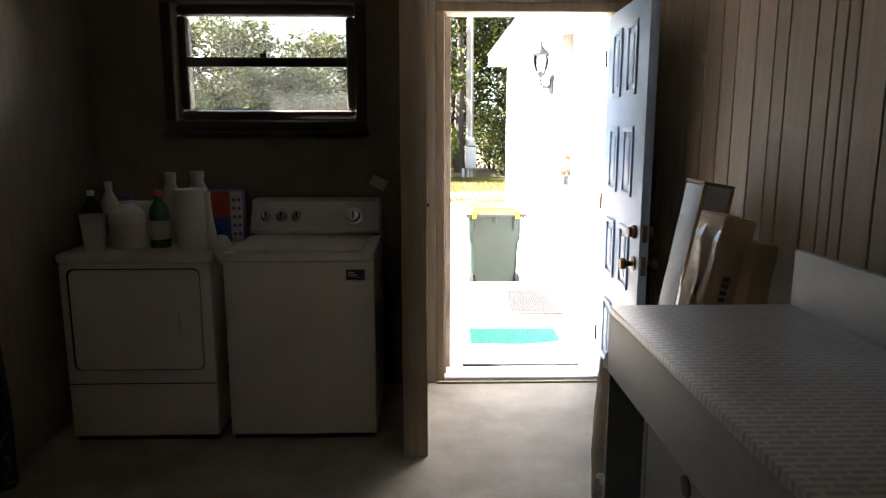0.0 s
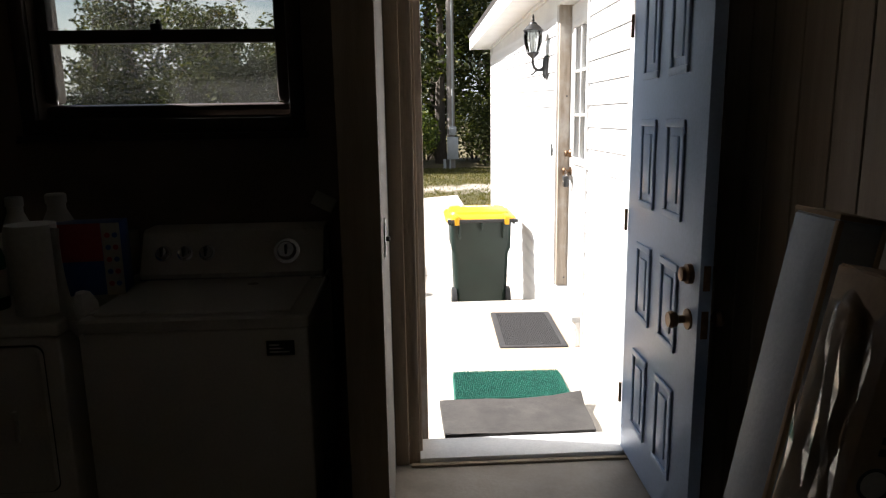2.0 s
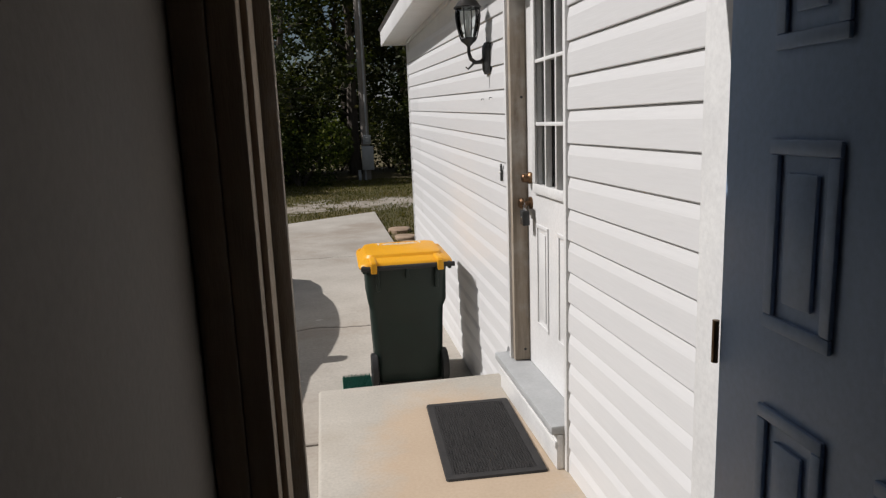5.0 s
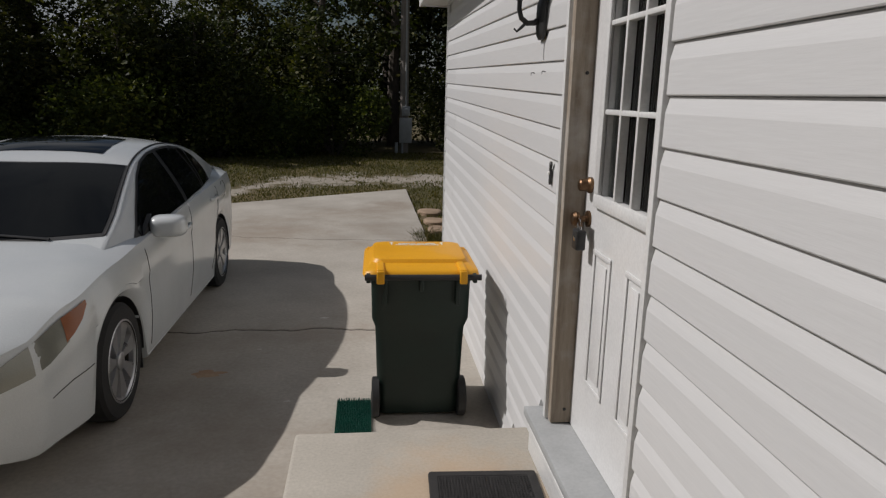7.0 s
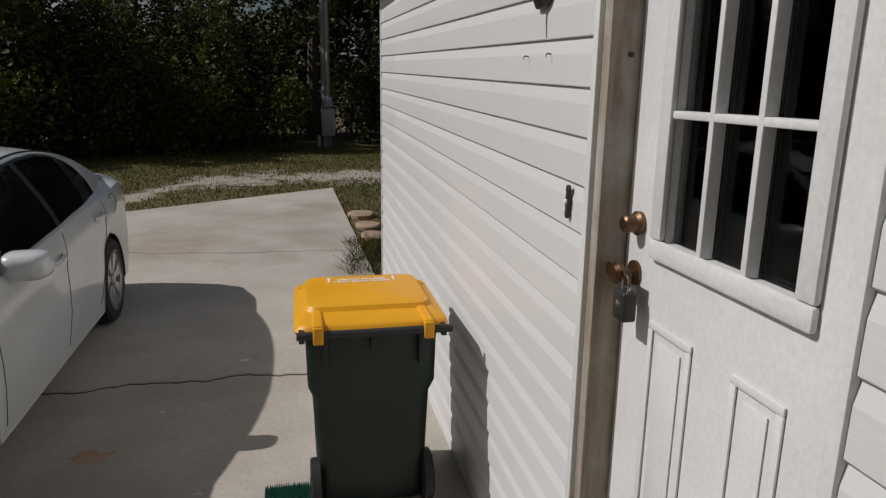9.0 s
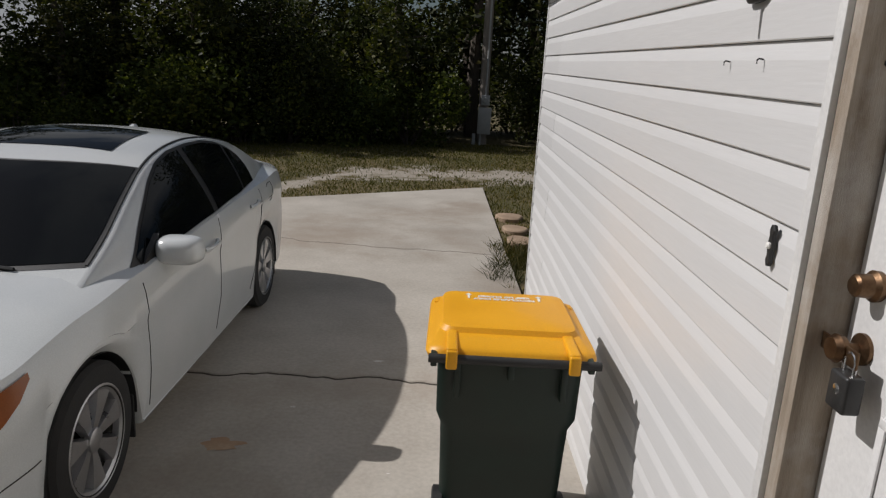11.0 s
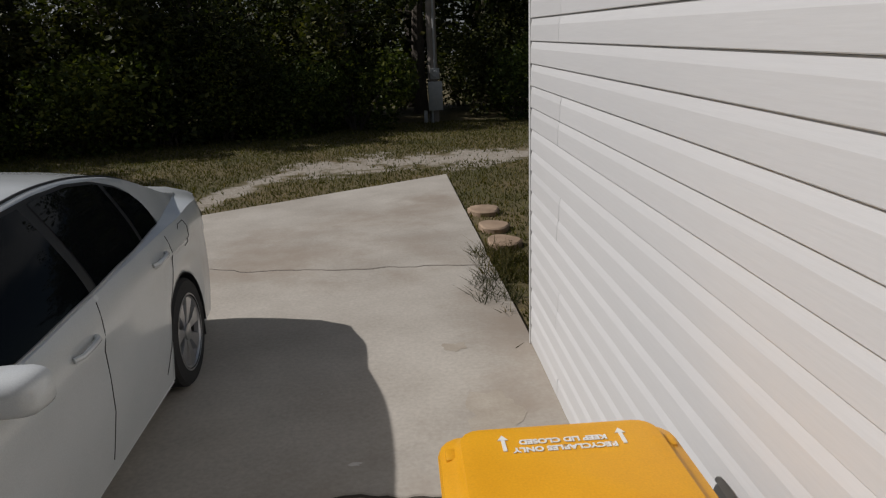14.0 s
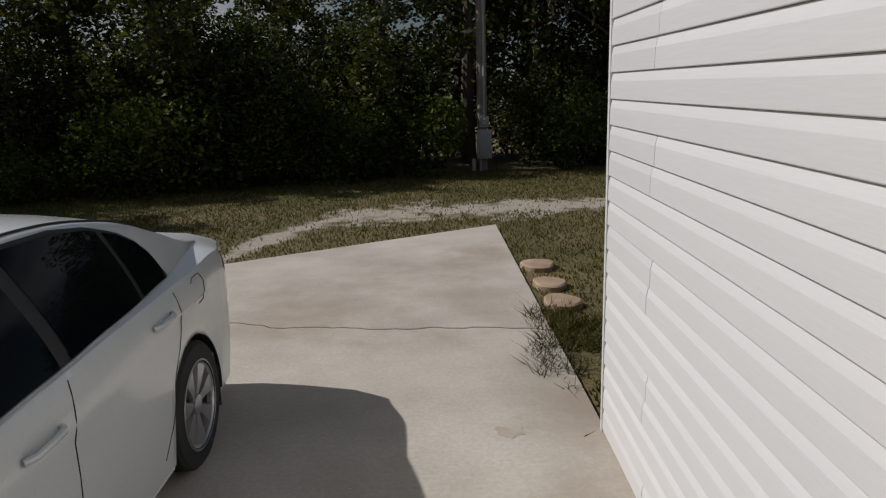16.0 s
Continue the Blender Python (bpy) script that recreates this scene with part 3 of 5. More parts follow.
# white nine-light door
def framed(bm, plane, a0, a1, z0, z1, w, t, axis="x"):
    """Raised picture-frame moulding on a plane."""
    for p0, p1, q0, q1 in ((a0, a1, z0, z0 + w), (a0, a1, z1 - w, z1), (a0, a0 + w, z0 + w, z1 - w), (a1 - w, a1, z0 + w, z1 - w)):
        if axis == "x":
            box(bm, plane - t, plane, p0, p1, q0, q1, min(w, t) * 0.45, 2)
        else:
            box(bm, p0, p1, plane - t, plane, q0, q1, min(w, t) * 0.45, 2)
    return bm


wd = thing("door_1", "closed white nine-light door with two lower panels", "door", kind="structure")
DPX, D0, D1 = 1.272, HD0 + 0.032, HD1 - 0.048
GY0, GY1, GZ0, GZ1 = 5.71, 6.165, 1.19, 2.085
bm = bmesh.new()
for a in ((D0, D1, 0.207, GZ0), (D0, D1, GZ1, 2.25), (D0, GY0, GZ0, GZ1), (GY1, D1, GZ0, GZ1)):
    box(bm, DPX, DPX + 0.042, *a)
part("leaf", bm, DOOR_WHITE, wd, smooth=0)
part("light_frame", framed(bmesh.new(), DPX - 0.001, GY0 - 0.045, GY1 + 0.045, GZ0 - 0.045, GZ1 + 0.045, 0.05, 0.018), WHITE_TRIM, wd, "raised chipped window frame")
cw, ch = (GY1 - GY0) / 3, (GZ1 - GZ0) / 3
for i in (1, 2):
    part("muntin", bx(DPX - 0.012, DPX + 0.02, GY0 + cw * i - 0.009, GY0 + cw * i + 0.009, GZ0, GZ1, 0.004), WHITE_TRIM, wd)
    part("muntin", bx(DPX - 0.011, DPX + 0.019, GY0, GY1, GZ0 + ch * i - 0.009, GZ0 + ch * i + 0.009, 0.004), WHITE_TRIM, wd)
for i in range(3):
    for j in range(3):
        part("pane", bx(DPX + 0.021, DPX + 0.025, GY0 + cw * i + 0.002, GY0 + cw * (i + 1) - 0.002, GZ0 + ch * j + 0.002, GZ0 + ch * (j + 1) - 0.002), CLEAR, wd)
for y0, y1 in ((6.01, 6.195), (5.71, 5.868)):
    p = part("panel", framed(bmesh.new(), DPX - 0.001, y0, y1, 0.455, 0.99, 0.020, 0.006), DOOR_WHITE, wd)
    part("field", bx(DPX - 0.005, DPX - 0.001, y0 + 0.042, y1 - 0.042, 0.498, 0.948, 0.003), DOOR_WHITE, p)
XM = pose(DPX, 0, 0, 0, -90)
part("deadbolt", lathe([(0.03, 0), (0.031, 0.012), (0.024, 0.02), (0.022, 0.045), (0.017, 0.05)], 20, pose(DPX, 6.285, 1.215, 0, -90)), BRASS, wd)
k = part("knob", lathe([(0.032, 0), (0.032, 0.008), (0.012, 0.014), (0.012, 0.035), (0.026, 0.042), (0.029, 0.055), (0.022, 0.066)], 20, pose(DPX, 6.29, 1.085, 0, -90)), BRASS, wd)
part("hasp", bx(1.221, 1.226, 6.225, HD1 - 0.046, 1.065, 1.10, 0.002), BRASS, wd)
lock = thing("padlock", "black combination padlock hung by a steel shackle on the hasp", "padlock", (1.2235, 6.245, 1.088))
part("body", bx(-0.019, 0.019, -0.03, 0.03, -0.112, -0.035, 0.007, 3), BLACK_IRON, lock)
part("shackle", tube([(0, -0.015, -0.04), (0, -0.015, -0.01), (0, -0.010, 0.002), (0, 0, 0.006), (0, 0.010, 0.002), (0, 0.015, -0.01), (0, 0.015, -0.04)], 0.004, 8), CHROME, lock)
part("dial", lathe([(0.011, 0), (0.011, 0.003), (0.008, 0.004)], 16, pose(-0.016, 0, -0.068, 0, -90)), CHROME, lock)

# wall lantern
lan = thing("wall_lantern", "black cast outdoor wall lantern with clear glass on white siding", "wall lamp", (WALL_X - 0.02, 6.80, 0.006))
part("back_plate", loft([[(x, y * s, 1.857 + z * s) for y, z in rounded(-0.055, 0.055, -0.088, 0.088, 0.03, 4)] for x, s in ((0.0, 1), (-0.012, 1), (-0.022, 0.8), (-0.026, 0.55))]), BLACK_IRON, lan)
part("arm", tube([(-0.01, 0, 1.86), (-0.04, 0, 1.838), (-0.07, 0, 1.835), (-0.098, 0, 1.855), (-0.108, 0, 1.89), (-0.108, 0, 1.93)], 0.013, 8, 0.010), BLACK_IRON, lan)
part("tail", tube([(-0.075, 0, 1.838), (-0.098, 0, 1.815), (-0.115, 0, 1.80), (-0.128, 0, 1.812)], 0.008, 8, 0.004), BLACK_IRON, lan)
AX = pose(-0.108, 0, 0)
part("cup", lathe([(0.012, 1.925), (0.020, 1.935), (0.044, 1.955), (0.048, 1.965), (0.044, 1.97)], 16, AX), BLACK_IRON, lan)
part("globe", lathe([(0.042, 1.971), (0.060, 2.03), (0.068, 2.09), (0.062, 2.128)], 16, AX), CLEAR, lan, "clear bent glass")
for i in range(6):
    c, s = math.cos(i * math.pi / 3), math.sin(i * math.pi / 3)
    part("bar", tube([(-0.108 + c * r, s * r, z) for r, z in ((0.046, 1.966), (0.063, 2.03), (0.071, 2.09), (0.066, 2.13))], 0.0035, 6), BLACK_IRON, lan)
part("cap", lathe([(0.078, 2.128), (0.080, 2.136), (0.070, 2.142), (0.055, 2.165), (0.032, 2.180), (0.026, 2.195), (0.012, 2.20)], 20, AX), BLACK_IRON, lan)
part("finial", lathe([(0.006, 2.20), (0.014, 2.212), (0.006, 2.224), (0.009, 2.233), (0.003, 2.255)], 10, AX), BLACK_IRON, lan)
part("candle", lathe([(0.014, 1.972), (0.014, 2.035), (0.018, 2.05), (0.012, 2.085), (0.003, 2.10)], 12, AX), WHITE_TRIM, lan)

bell = thing("doorbell", "small ornate black doorbell with a white button", "doorbell", (WALL_X - 0.021, 6.525, 1.232))
part("plate", loft([[(x, y * 0.014 * s, z * 0.047) for y, z in ((0.3, -1), (0.9, -0.75), (0.55, -0.45), (1, 0), (0.55, 0.45), (0.9, 0.75), (0.3, 1), (-0.3, 1), (-0.9, 0.75), (-0.55, 0.45), (-1, 0), (-0.55, -0.45), (-0.9, -0.75), (-0.3, -1))] for x, s in ((0.0, 1), (-0.006, 1), (-0.009, 0.7))]), BLACK_IRON, bell)
part("button", lathe([(0.008, 0), (0.008, 0.004), (0.005, 0.007)], 12, pose(-0.009, 0, 0, 0, -90)), LETTER, bell)
for hy in (6.927, 6.727):
    h = thing("hook", "small bent nail hook in the siding", "hook", (WALL_X - 0.018, hy, 1.64), group="siding hooks")
    part("nail", tube([(0, 0, 0), (-0.012, 0, 0.002), (-0.016, 0, -0.002), (-0.016, 0, -0.010)], 0.0022, 6), BLACK_IRON, h)

# ---- landing mats ----
def mat_rows(x0, x1, y0, y1, z, nx, ny, h, r):
    """Ribbed bristles joined in one mesh."""
    bm = bmesh.new()
    for i in range(nx):
        for j in range(ny):
            x = x0 + (x1 - x0) * (i + 0.5) / nx + random.uniform(-1, 1) * r * 0.3
            y = y0 + (y1 - y0) * (j + 0.5) / ny + random.uniform(-1, 1) * r * 0.3
            hh = h * random.uniform(0.7, 1.1)
            b = [bm.verts.new((x + dx * r, y + dy * r, z)) for dx, dy in ((-1, -1), (1, -1), (1, 1), (-1, 1))]
            tx, ty = random.uniform(-0.4, 0.4) * r, random.uniform(-0.4, 0.4) * r
            t = [bm.verts.new((x + dx * r * 0.45 + tx, y + dy * r * 0.45 + ty, z + hh)) for dx, dy in ((-1, -1), (1, -1), (1, 1), (-1, 1))]
            bm.faces.new(t)
            for q in range(4):
                bm.faces.new((b[q], b[(q + 1) % 4], t[(q + 1) % 4], t[q]))
    return bm


gm = thing("green_mat", "dark green bristle doormat with rounded corners on concrete", "doormat", (0.61, 4.90, 0.001), -2)
part("backing", prism(rounded(-0.315, 0.315, -0.215, 0.205, 0.05), "z", 0, 0.010), TURF, gm)
part("bristle_top", mat_rows(-0.308, 0.308, -0.208, 0.198, 0.010, 58, 34, 0.014, 0.0048), TURF, gm, smooth=0)

bm = bmesh.new()
rows = []
for i in range(25):
    u = i / 24
    row = []
    for j in range(13):
        v = j / 12
        x = 0.215 + 0.71 * u + 0.03 * v * (u - 0.3)
        y = 4.262 + 0.37 * v + 0.012 * noise.noise((u * 4, v * 2, 2))
        z = 0.036 + 0.010 * noise.noise((u * 3, v * 2, 5)) + 0.035 * max(0, v - 0.75) * 4 * max(0, u - 0.8) * 4 + 0.012 * v
        row.append((x, y, z))
    rows.append(row)
up = [[bm.verts.new(p) for p in r] for r in rows]
dn = [[bm.verts.new((p[0], p[1], max(p[2] - 0.034, 0.001) if j > 6 else 0.001)) for j, p in enumerate(r)] for r in rows]
for g in (up, dn):
    for r0, r1 in zip(g, g[1:]):
        for k2 in range(12):
            bm.faces.new((r0[k2], r0[k2 + 1], r1[k2 + 1], r1[k2]))
for k2 in range(24):
    for j in (0, 12):
        bm.faces.new((up[k2][j], up[k2 + 1][j], dn[k2 + 1][j], dn[k2][j]))
for k2 in range(12):
    for i in (0, 24):
        bm.faces.new((up[i][k2], up[i][k2 + 1], dn[i][k2 + 1], dn[i][k2]))
single("grey_mat", bm, GREY_MAT, "thick worn grey doormat with a curled corner", "doormat")

km = thing("black_mat", "black rubber doormat with a ribbed field and plain border", "doormat", (0.885, 5.93, 0.001), -2.5)
part("border", loft([[(x * s, y * t, z) for x, y in rounded(-0.225, 0.225, -0.405, 0.405, 0.012, 3)] for s, t, z in ((1, 1, 0), (0.985, 0.99, 0.010), (0.84, 0.91, 0.010), (0.83, 0.905, 0.007))]), RUBBER, km)
part("ribbed_field", mat_rows(-0.185, 0.185, -0.362, 0.362, 0.007, 30, 56, 0.005, 0.0045), RUBBER, km, smooth=0)

# ---- recycling bin ----
def bin_ring(x0, x1, y0, y1, z, r):
    return [(x, y, z) for x, y in rounded(x0, x1, y0, y1, r, 4)]


rb = thing("recycling_bin", "dark green wheeled recycling bin with a closed yellow lid", "wheelie bin", (0.735, 7.70, DRIVE), -1.0)
part("body", loft([bin_ring(-0.232, 0.232, -0.19, 0.24, 0.02, 0.045), bin_ring(-0.24, 0.24, -0.205, 0.25, 0.12, 0.05), bin_ring(-0.246, 0.246, -0.225, 0.262, 0.30, 0.055),
                   bin_ring(-0.25, 0.25, -0.238, 0.27, 0.46, 0.055), bin_ring(-0.254, 0.254, -0.248, 0.276, 0.56, 0.055), bin_ring(-0.272, 0.272, -0.275, 0.292, 0.62, 0.05),
                   bin_ring(-0.276, 0.276, -0.285, 0.30, 0.82, 0.05), bin_ring(-0.282, 0.282, -0.29, 0.305, 0.865, 0.05), bin_ring(-0.305, 0.305, -0.30, 0.325, 0.870, 0.05), bin_ring(-0.305, 0.305, -0.30, 0.325, 0.888, 0.05)]), BIN_GREEN, rb)
for sx in (-0.2, 0.0, 0.2):
    part("rib", bx(sx - 0.012, sx + 0.012, -0.315, -0.27, 0.72 if sx else 0.80, 0.872, 0.005), BIN_GREEN, rb)
part("grip_bar", tube([(-0.31, -0.335, 0.885), (0.325, -0.335, 0.885)], 0.017, 12), BLACK_PLASTIC, rb)
for sx in (-0.29, 0.29):
    part("bracket", bx(sx - 0.012, sx + 0.012, -0.345, -0.28, 0.855, 0.90, 0.005), BIN_GREEN, rb)
for sx in (-0.235, 0.235):
    w = part("wheel", lathe([(0.04, -0.022), (0.105, -0.025), (0.118, -0.018), (0.118, 0.018), (0.105, 0.025), (0.04, 0.022)], 24, pose(sx * 1.06, -0.17, 0.118, 0, 90)), BLACK_PLASTIC, rb)
    part("hub", lathe([(0.03, -0.028), (0.03, 0.028)], 12, pose(sx * 1.06, -0.17, 0.118, 0, 90)), BIN_GREEN, w)
part("axle", tube([(-0.25, -0.17, 0.118), (0.25, -0.17, 0.118)], 0.012, 8), BLACK_PLASTIC, rb)
lid = part("lid", loft([bin_ring(-0.318, 0.318, -0.312, 0.345, 0.872, 0.06), bin_ring(-0.324, 0.324, -0.316, 0.352, 0.885, 0.065), bin_ring(-0.318, 0.318, -0.308, 0.348, 0.905, 0.07),
                        bin_ring(-0.292, 0.292, -0.295, 0.325, 0.917, 0.07), bin_ring(-0.276, 0.276, -0.165, 0.322, 0.924, 0.06), bin_ring(-0.264, 0.264, -0.152, 0.316, 0.943, 0.055), bin_ring(-0.235, 0.235, -0.13, 0.295, 0.9495, 0.05)]), LID_YELLOW, rb)
for sx in (-0.225, 0.225):
    part("hinge", bx(sx - 0.021, sx + 0.021, -0.352, -0.15, 0.905, 0.932, 0.008, 3), LID_YELLOW, lid)
    part("clasp", bx(sx - 0.021, sx + 0.021, -0.362, -0.340, 0.852, 0.925, 0.007, 3), LID_YELLOW, lid)
    part("tab", bx(sx * 1.28 - 0.018, sx * 1.28 + 0.018, 0.22, 0.275, 0.898, 0.922, 0.008), LID_YELLOW, lid)


def lettering(words, size, m, parent, material):
    cu = bpy.data.curves.new("lettering", "FONT")
    cu.body, cu.size, cu.align_x, cu.extrude, cu.offset = words, size, "CENTER", 0.001, 0.0011
    tmp = bpy.data.objects.new("lettering", cu)
    scene.collection.objects.link(tmp)
    me = bpy.data.meshes.new_from_object(tmp.evaluated_get(bpy.context.evaluated_depsgraph_get()))
    bpy.data.objects.remove(tmp)
    me.materials.clear()
    me.materials.append(material)
    ob = new("lettering", me)
    ob.parent = parent
    ob.matrix_basis = m
    return ob


lettering("RECYCLABLES ONLY", 0.029, pose(0, 0.205, 0.951, 0, 0, 180), lid, LETTER)
lettering("KEEP LID CLOSED", 0.029, pose(0, 0.240, 0.951, 0, 0, 180), lid, LETTER)
for sx in (-0.155, 0.155):
    part("arrow", prism([(sx - 0.005, 0.195), (sx + 0.005, 0.195), (sx + 0.005, 0.245), (sx + 0.014, 0.245), (sx, 0.268), (sx - 0.014, 0.245), (sx - 0.005, 0.245)], "z", 0.949, 0.952), LETTER, lid)

tm = thing("turf_mat", "small dark green artificial turf mat beside the bin", "mat", (0.62, 7.48, DRIVE + 0.001))
part("backing", bx(-0.37, -0.165, -0.20, 0.24, 0, 0.008), TURF, tm)
part("bristle_top", mat_rows(-0.37, -0.165, -0.20, 0.24, 0.008, 20, 40, 0.02, 0.004), TURF, tm, smooth=0)


# ---- parked car: nose towards the room, its length along +y ----
car = thing("car", "white four-door saloon with dark tinted glass and a sunroof", "car", (-1.835, 6.60, DRIVE))
L_CAR, HALF, WR = 4.93, 0.925, 0.335
AXLE_F, AXLE_R = 1.025, 3.80


def curve_at(pts, s):
    for (a, va), (b, vb) in zip(pts, pts[1:]):
        if s <= b:
            u = (s - a) / (b - a)
            u = u * u * (3 - 2 * u) * 0.5 + u * 0.5
            return va + (vb - va) * u
    return pts[-1][1]


TOP = [(0, 0.66), (0.12, 0.77), (0.5, 0.885), (1.0, 0.96), (1.45, 1.0), (1.7, 1.0), (3.9, 1.065), (4.35, 1.10), (4.76, 1.095), (4.87, 1.0), (4.93, 0.78)]
SHOULDER = [(0, 0.56), (0.15, 0.71), (0.5, 0.815), (1.0, 0.87), (1.5, 0.895), (2.0, 0.935), (2.6, 0.968), (3.0, 0.988), (3.7, 1.012), (4.2, 1.02), (4.75, 0.985), (4.88, 0.87), (4.93, 0.66)]
CREASE = [(0, 0.48), (0.6, 0.66), (1.4, 0.735), (2.3, 0.80), (3.4, 0.885), (4.3, 0.915), (4.93, 0.60)]
WIDE = [(0, 0.55), (0.08, 0.70), (0.25, 0.82), (0.6, 0.895), (1.2, 0.92), (2.5, 0.925), (3.8, 0.92), (4.4, 0.885), (4.75, 0.78), (4.88, 0.68), (4.93, 0.58)]
BELT_WIDE = [(1.2, 0.80), (1.6, 0.858), (2.6, 0.868), (3.2, 0.852), (3.7, 0.815), (4.2, 0.755), (4.5, 0.71)]
LOW = [(0, 0.26), (0.2, 0.20), (1.0, 0.19), (3.9, 0.20), (4.6, 0.25), (4.93, 0.34)]
stations = sorted({round(L_CAR * i / 110, 3) for i in range(111)})


def low_edge(s):
    z = curve_at(LOW, s)
    for ax in (AXLE_F, AXLE_R):
        r = WR + 0.045
        if abs(s - ax) < r:
            z = max(z, WR + math.sqrt(r * r - (s - ax) ** 2) - 0.012)
    return z


def half_section(s):
    w, zl, zs, zt = curve_at(WIDE, s), low_edge(s), curve_at(SHOULDER, s), curve_at(TOP, s)
    zl = min(zl, zs - 0.06)
    zc = min(max(curve_at(CREASE, s), zl + (zs - zl) * 0.4), zs - 0.03)
    pts = [(0.0, zl), (w * 0.8, zl), (w * 0.955, zl), (w * 0.968, zl + 0.012)]
    for q, bulge in ((0.2, 0.982), (0.45, 0.995), (0.7, 0.997), (0.92, 0.991), (1.0, 1.0)):
        z = zl + 0.012 + (zc - zl - 0.012) * q
        pts.append((w * (bulge if z > 0.3 else bulge - 0.012 * (0.3 - z) / 0.15), z))
    pts.append((w * 0.986, zc + (zs - zc) * 0.6))
    pts += [(w * 0.968, zs), (w * 0.955, zs + (zt - zs) * 0.28), (w * 0.90, zs + (zt - zs) * 0.5), (w * 0.72, zs + (zt - zs) * 0.82), (w * 0.4, zs + (zt - zs) * 0.96), (0.0, zt)]
    return pts


secs = []
for s in stations:
    h = half_section(s)
    secs.append([(x, s, z) for x, z in h] + [(-x, s, z) for x, z in h[-2:0:-1]])
part("body", loft(secs), CAR_PAINT, car, smooth=30)
part("floor_pan", bx(-0.60, 0.60, 0.3, 4.6, 0.22, 0.60), BLACK_PLASTIC, car)

# cabin shell, painted all round; the glass lies on it in its own smooth outlines
ROOF = [(1.20, 0.955), (1.5, 1.09), (1.9, 1.27), (2.2, 1.388), (2.5, 1.452), (2.85, 1.478), (3.2, 1.462), (3.6, 1.392), (3.95, 1.255), (4.25, 1.135), (4.5, 1.09)]
DAYLIGHT = [(1.50, 0.925), (1.8, 1.10), (2.1, 1.255), (2.3, 1.332), (2.5, 1.372), (2.8, 1.39), (3.07, 1.388), (3.31, 1.358), (3.5, 1.303), (3.62, 1.245), (3.69, 1.17), (3.735, 1.05)]


def straight(pts, s):
    for (a, va), (b, vb) in zip(pts, pts[1:]):
        if s <= b:
            return va + (vb - va) * (s - a) / (b - a)
    return pts[-1][1]


def cabin_at(s):
    zb, zt, wb = curve_at(SHOULDER, s) + 0.012, sum(straight(ROOF, s + d) for d in (-0.12, -0.06, 0, 0.06, 0.12)) / 5, curve_at(BELT_WIDE, s)
    u = min(max((zt - zb) / 0.5, 0.02), 1)
    we = wb + (0.615 - wb) * u ** 0.9
    return zb, zt, wb, we, max(zt - 0.055 * u - 0.01, zb + 0.004)


def cabin_side(s, z, out=0.0):
    zb, zt, wb, we, ze = cabin_at(s)
    f = min(max((z - zb) / max(ze - zb, 1e-4), 0), 1)
    return (wb + (we - wb) * f ** 1.25 + out, s, z + out * 0.4)


def cabin_top(s, q, out=0.0):
    """Point of the roof skin at the share q of its half width."""
    zb, zt, wb, we, ze = cabin_at(s)
    return (we * q, s, ze + (zt - ze) * (1 - abs(q) ** 2.6) + out)


def grid_mesh(rows):
    bm = bmesh.new()
    vs = [[bm.verts.new(p) for p in r] for r in rows]
    for r0, r1 in zip(vs, vs[1:]):
        for i in range(len(r0) - 1):
            bm.faces.new((r0[i], r0[i + 1], r1[i + 1], r1[i]))
    return bm


rows = []
for i in range(91):
    s = 1.20 + 3.30 * i / 90
    zb, zt, wb, we, ze = cabin_at(s)
    half = [cabin_side(s, zb + (ze - zb) * k / 7) for k in range(7)] + [cabin_top(s, q) for q in (1, 0.96, 0.88, 0.75, 0.55, 0.3, 0)]
    rows.append(half + [(-x, y, z) for x, y, z in half[-2::-1]])
part("cabin", grid_mesh(rows), CAR_PAINT, car, smooth=50)


def across(s_low, s_high, share, out):
    """Glass laid over the cabin from side to side."""
    return grid_mesh([[cabin_top(s_low(u) + (s_high(u) - s_low(u)) * v / 16, u * share, out) for u in (k / 12 - 1 for k in range(25))] for v in range(17)])


part("windscreen_surround", across(lambda u: 1.23 + 0.10 * u * u, lambda u: 2.10 + 0.07 * u * u, 0.955, 0.002), BLACK_PLASTIC, car, "black windscreen border")
part("windscreen", across(lambda u: 1.26 + 0.10 * u * u, lambda u: 2.08 + 0.07 * u * u, 0.925, 0.005), CAR_GLASS, car, "dark reflective windscreen")
part("rear_window", across(lambda u: 3.60 + 0.05 * u * u, lambda u: 4.22 - 0.04 * u * u, 0.90, 0.004), CAR_GLASS, car)


def side_window(s0, s1, grow, out, sgn):
    rows = []
    for i in range(41):
        s = s0 + (s1 - s0) * i / 40
        lo, hi = curve_at(SHOULDER, s) + 0.022 - grow, straight(DAYLIGHT, s) + grow
        hi = max(hi, lo + 0.004)
        rows.append([(sgn * x, y, z) for x, y, z in (cabin_side(s, lo + (hi - lo) * k / 8, out) for k in range(9))])
    return grid_mesh(rows)


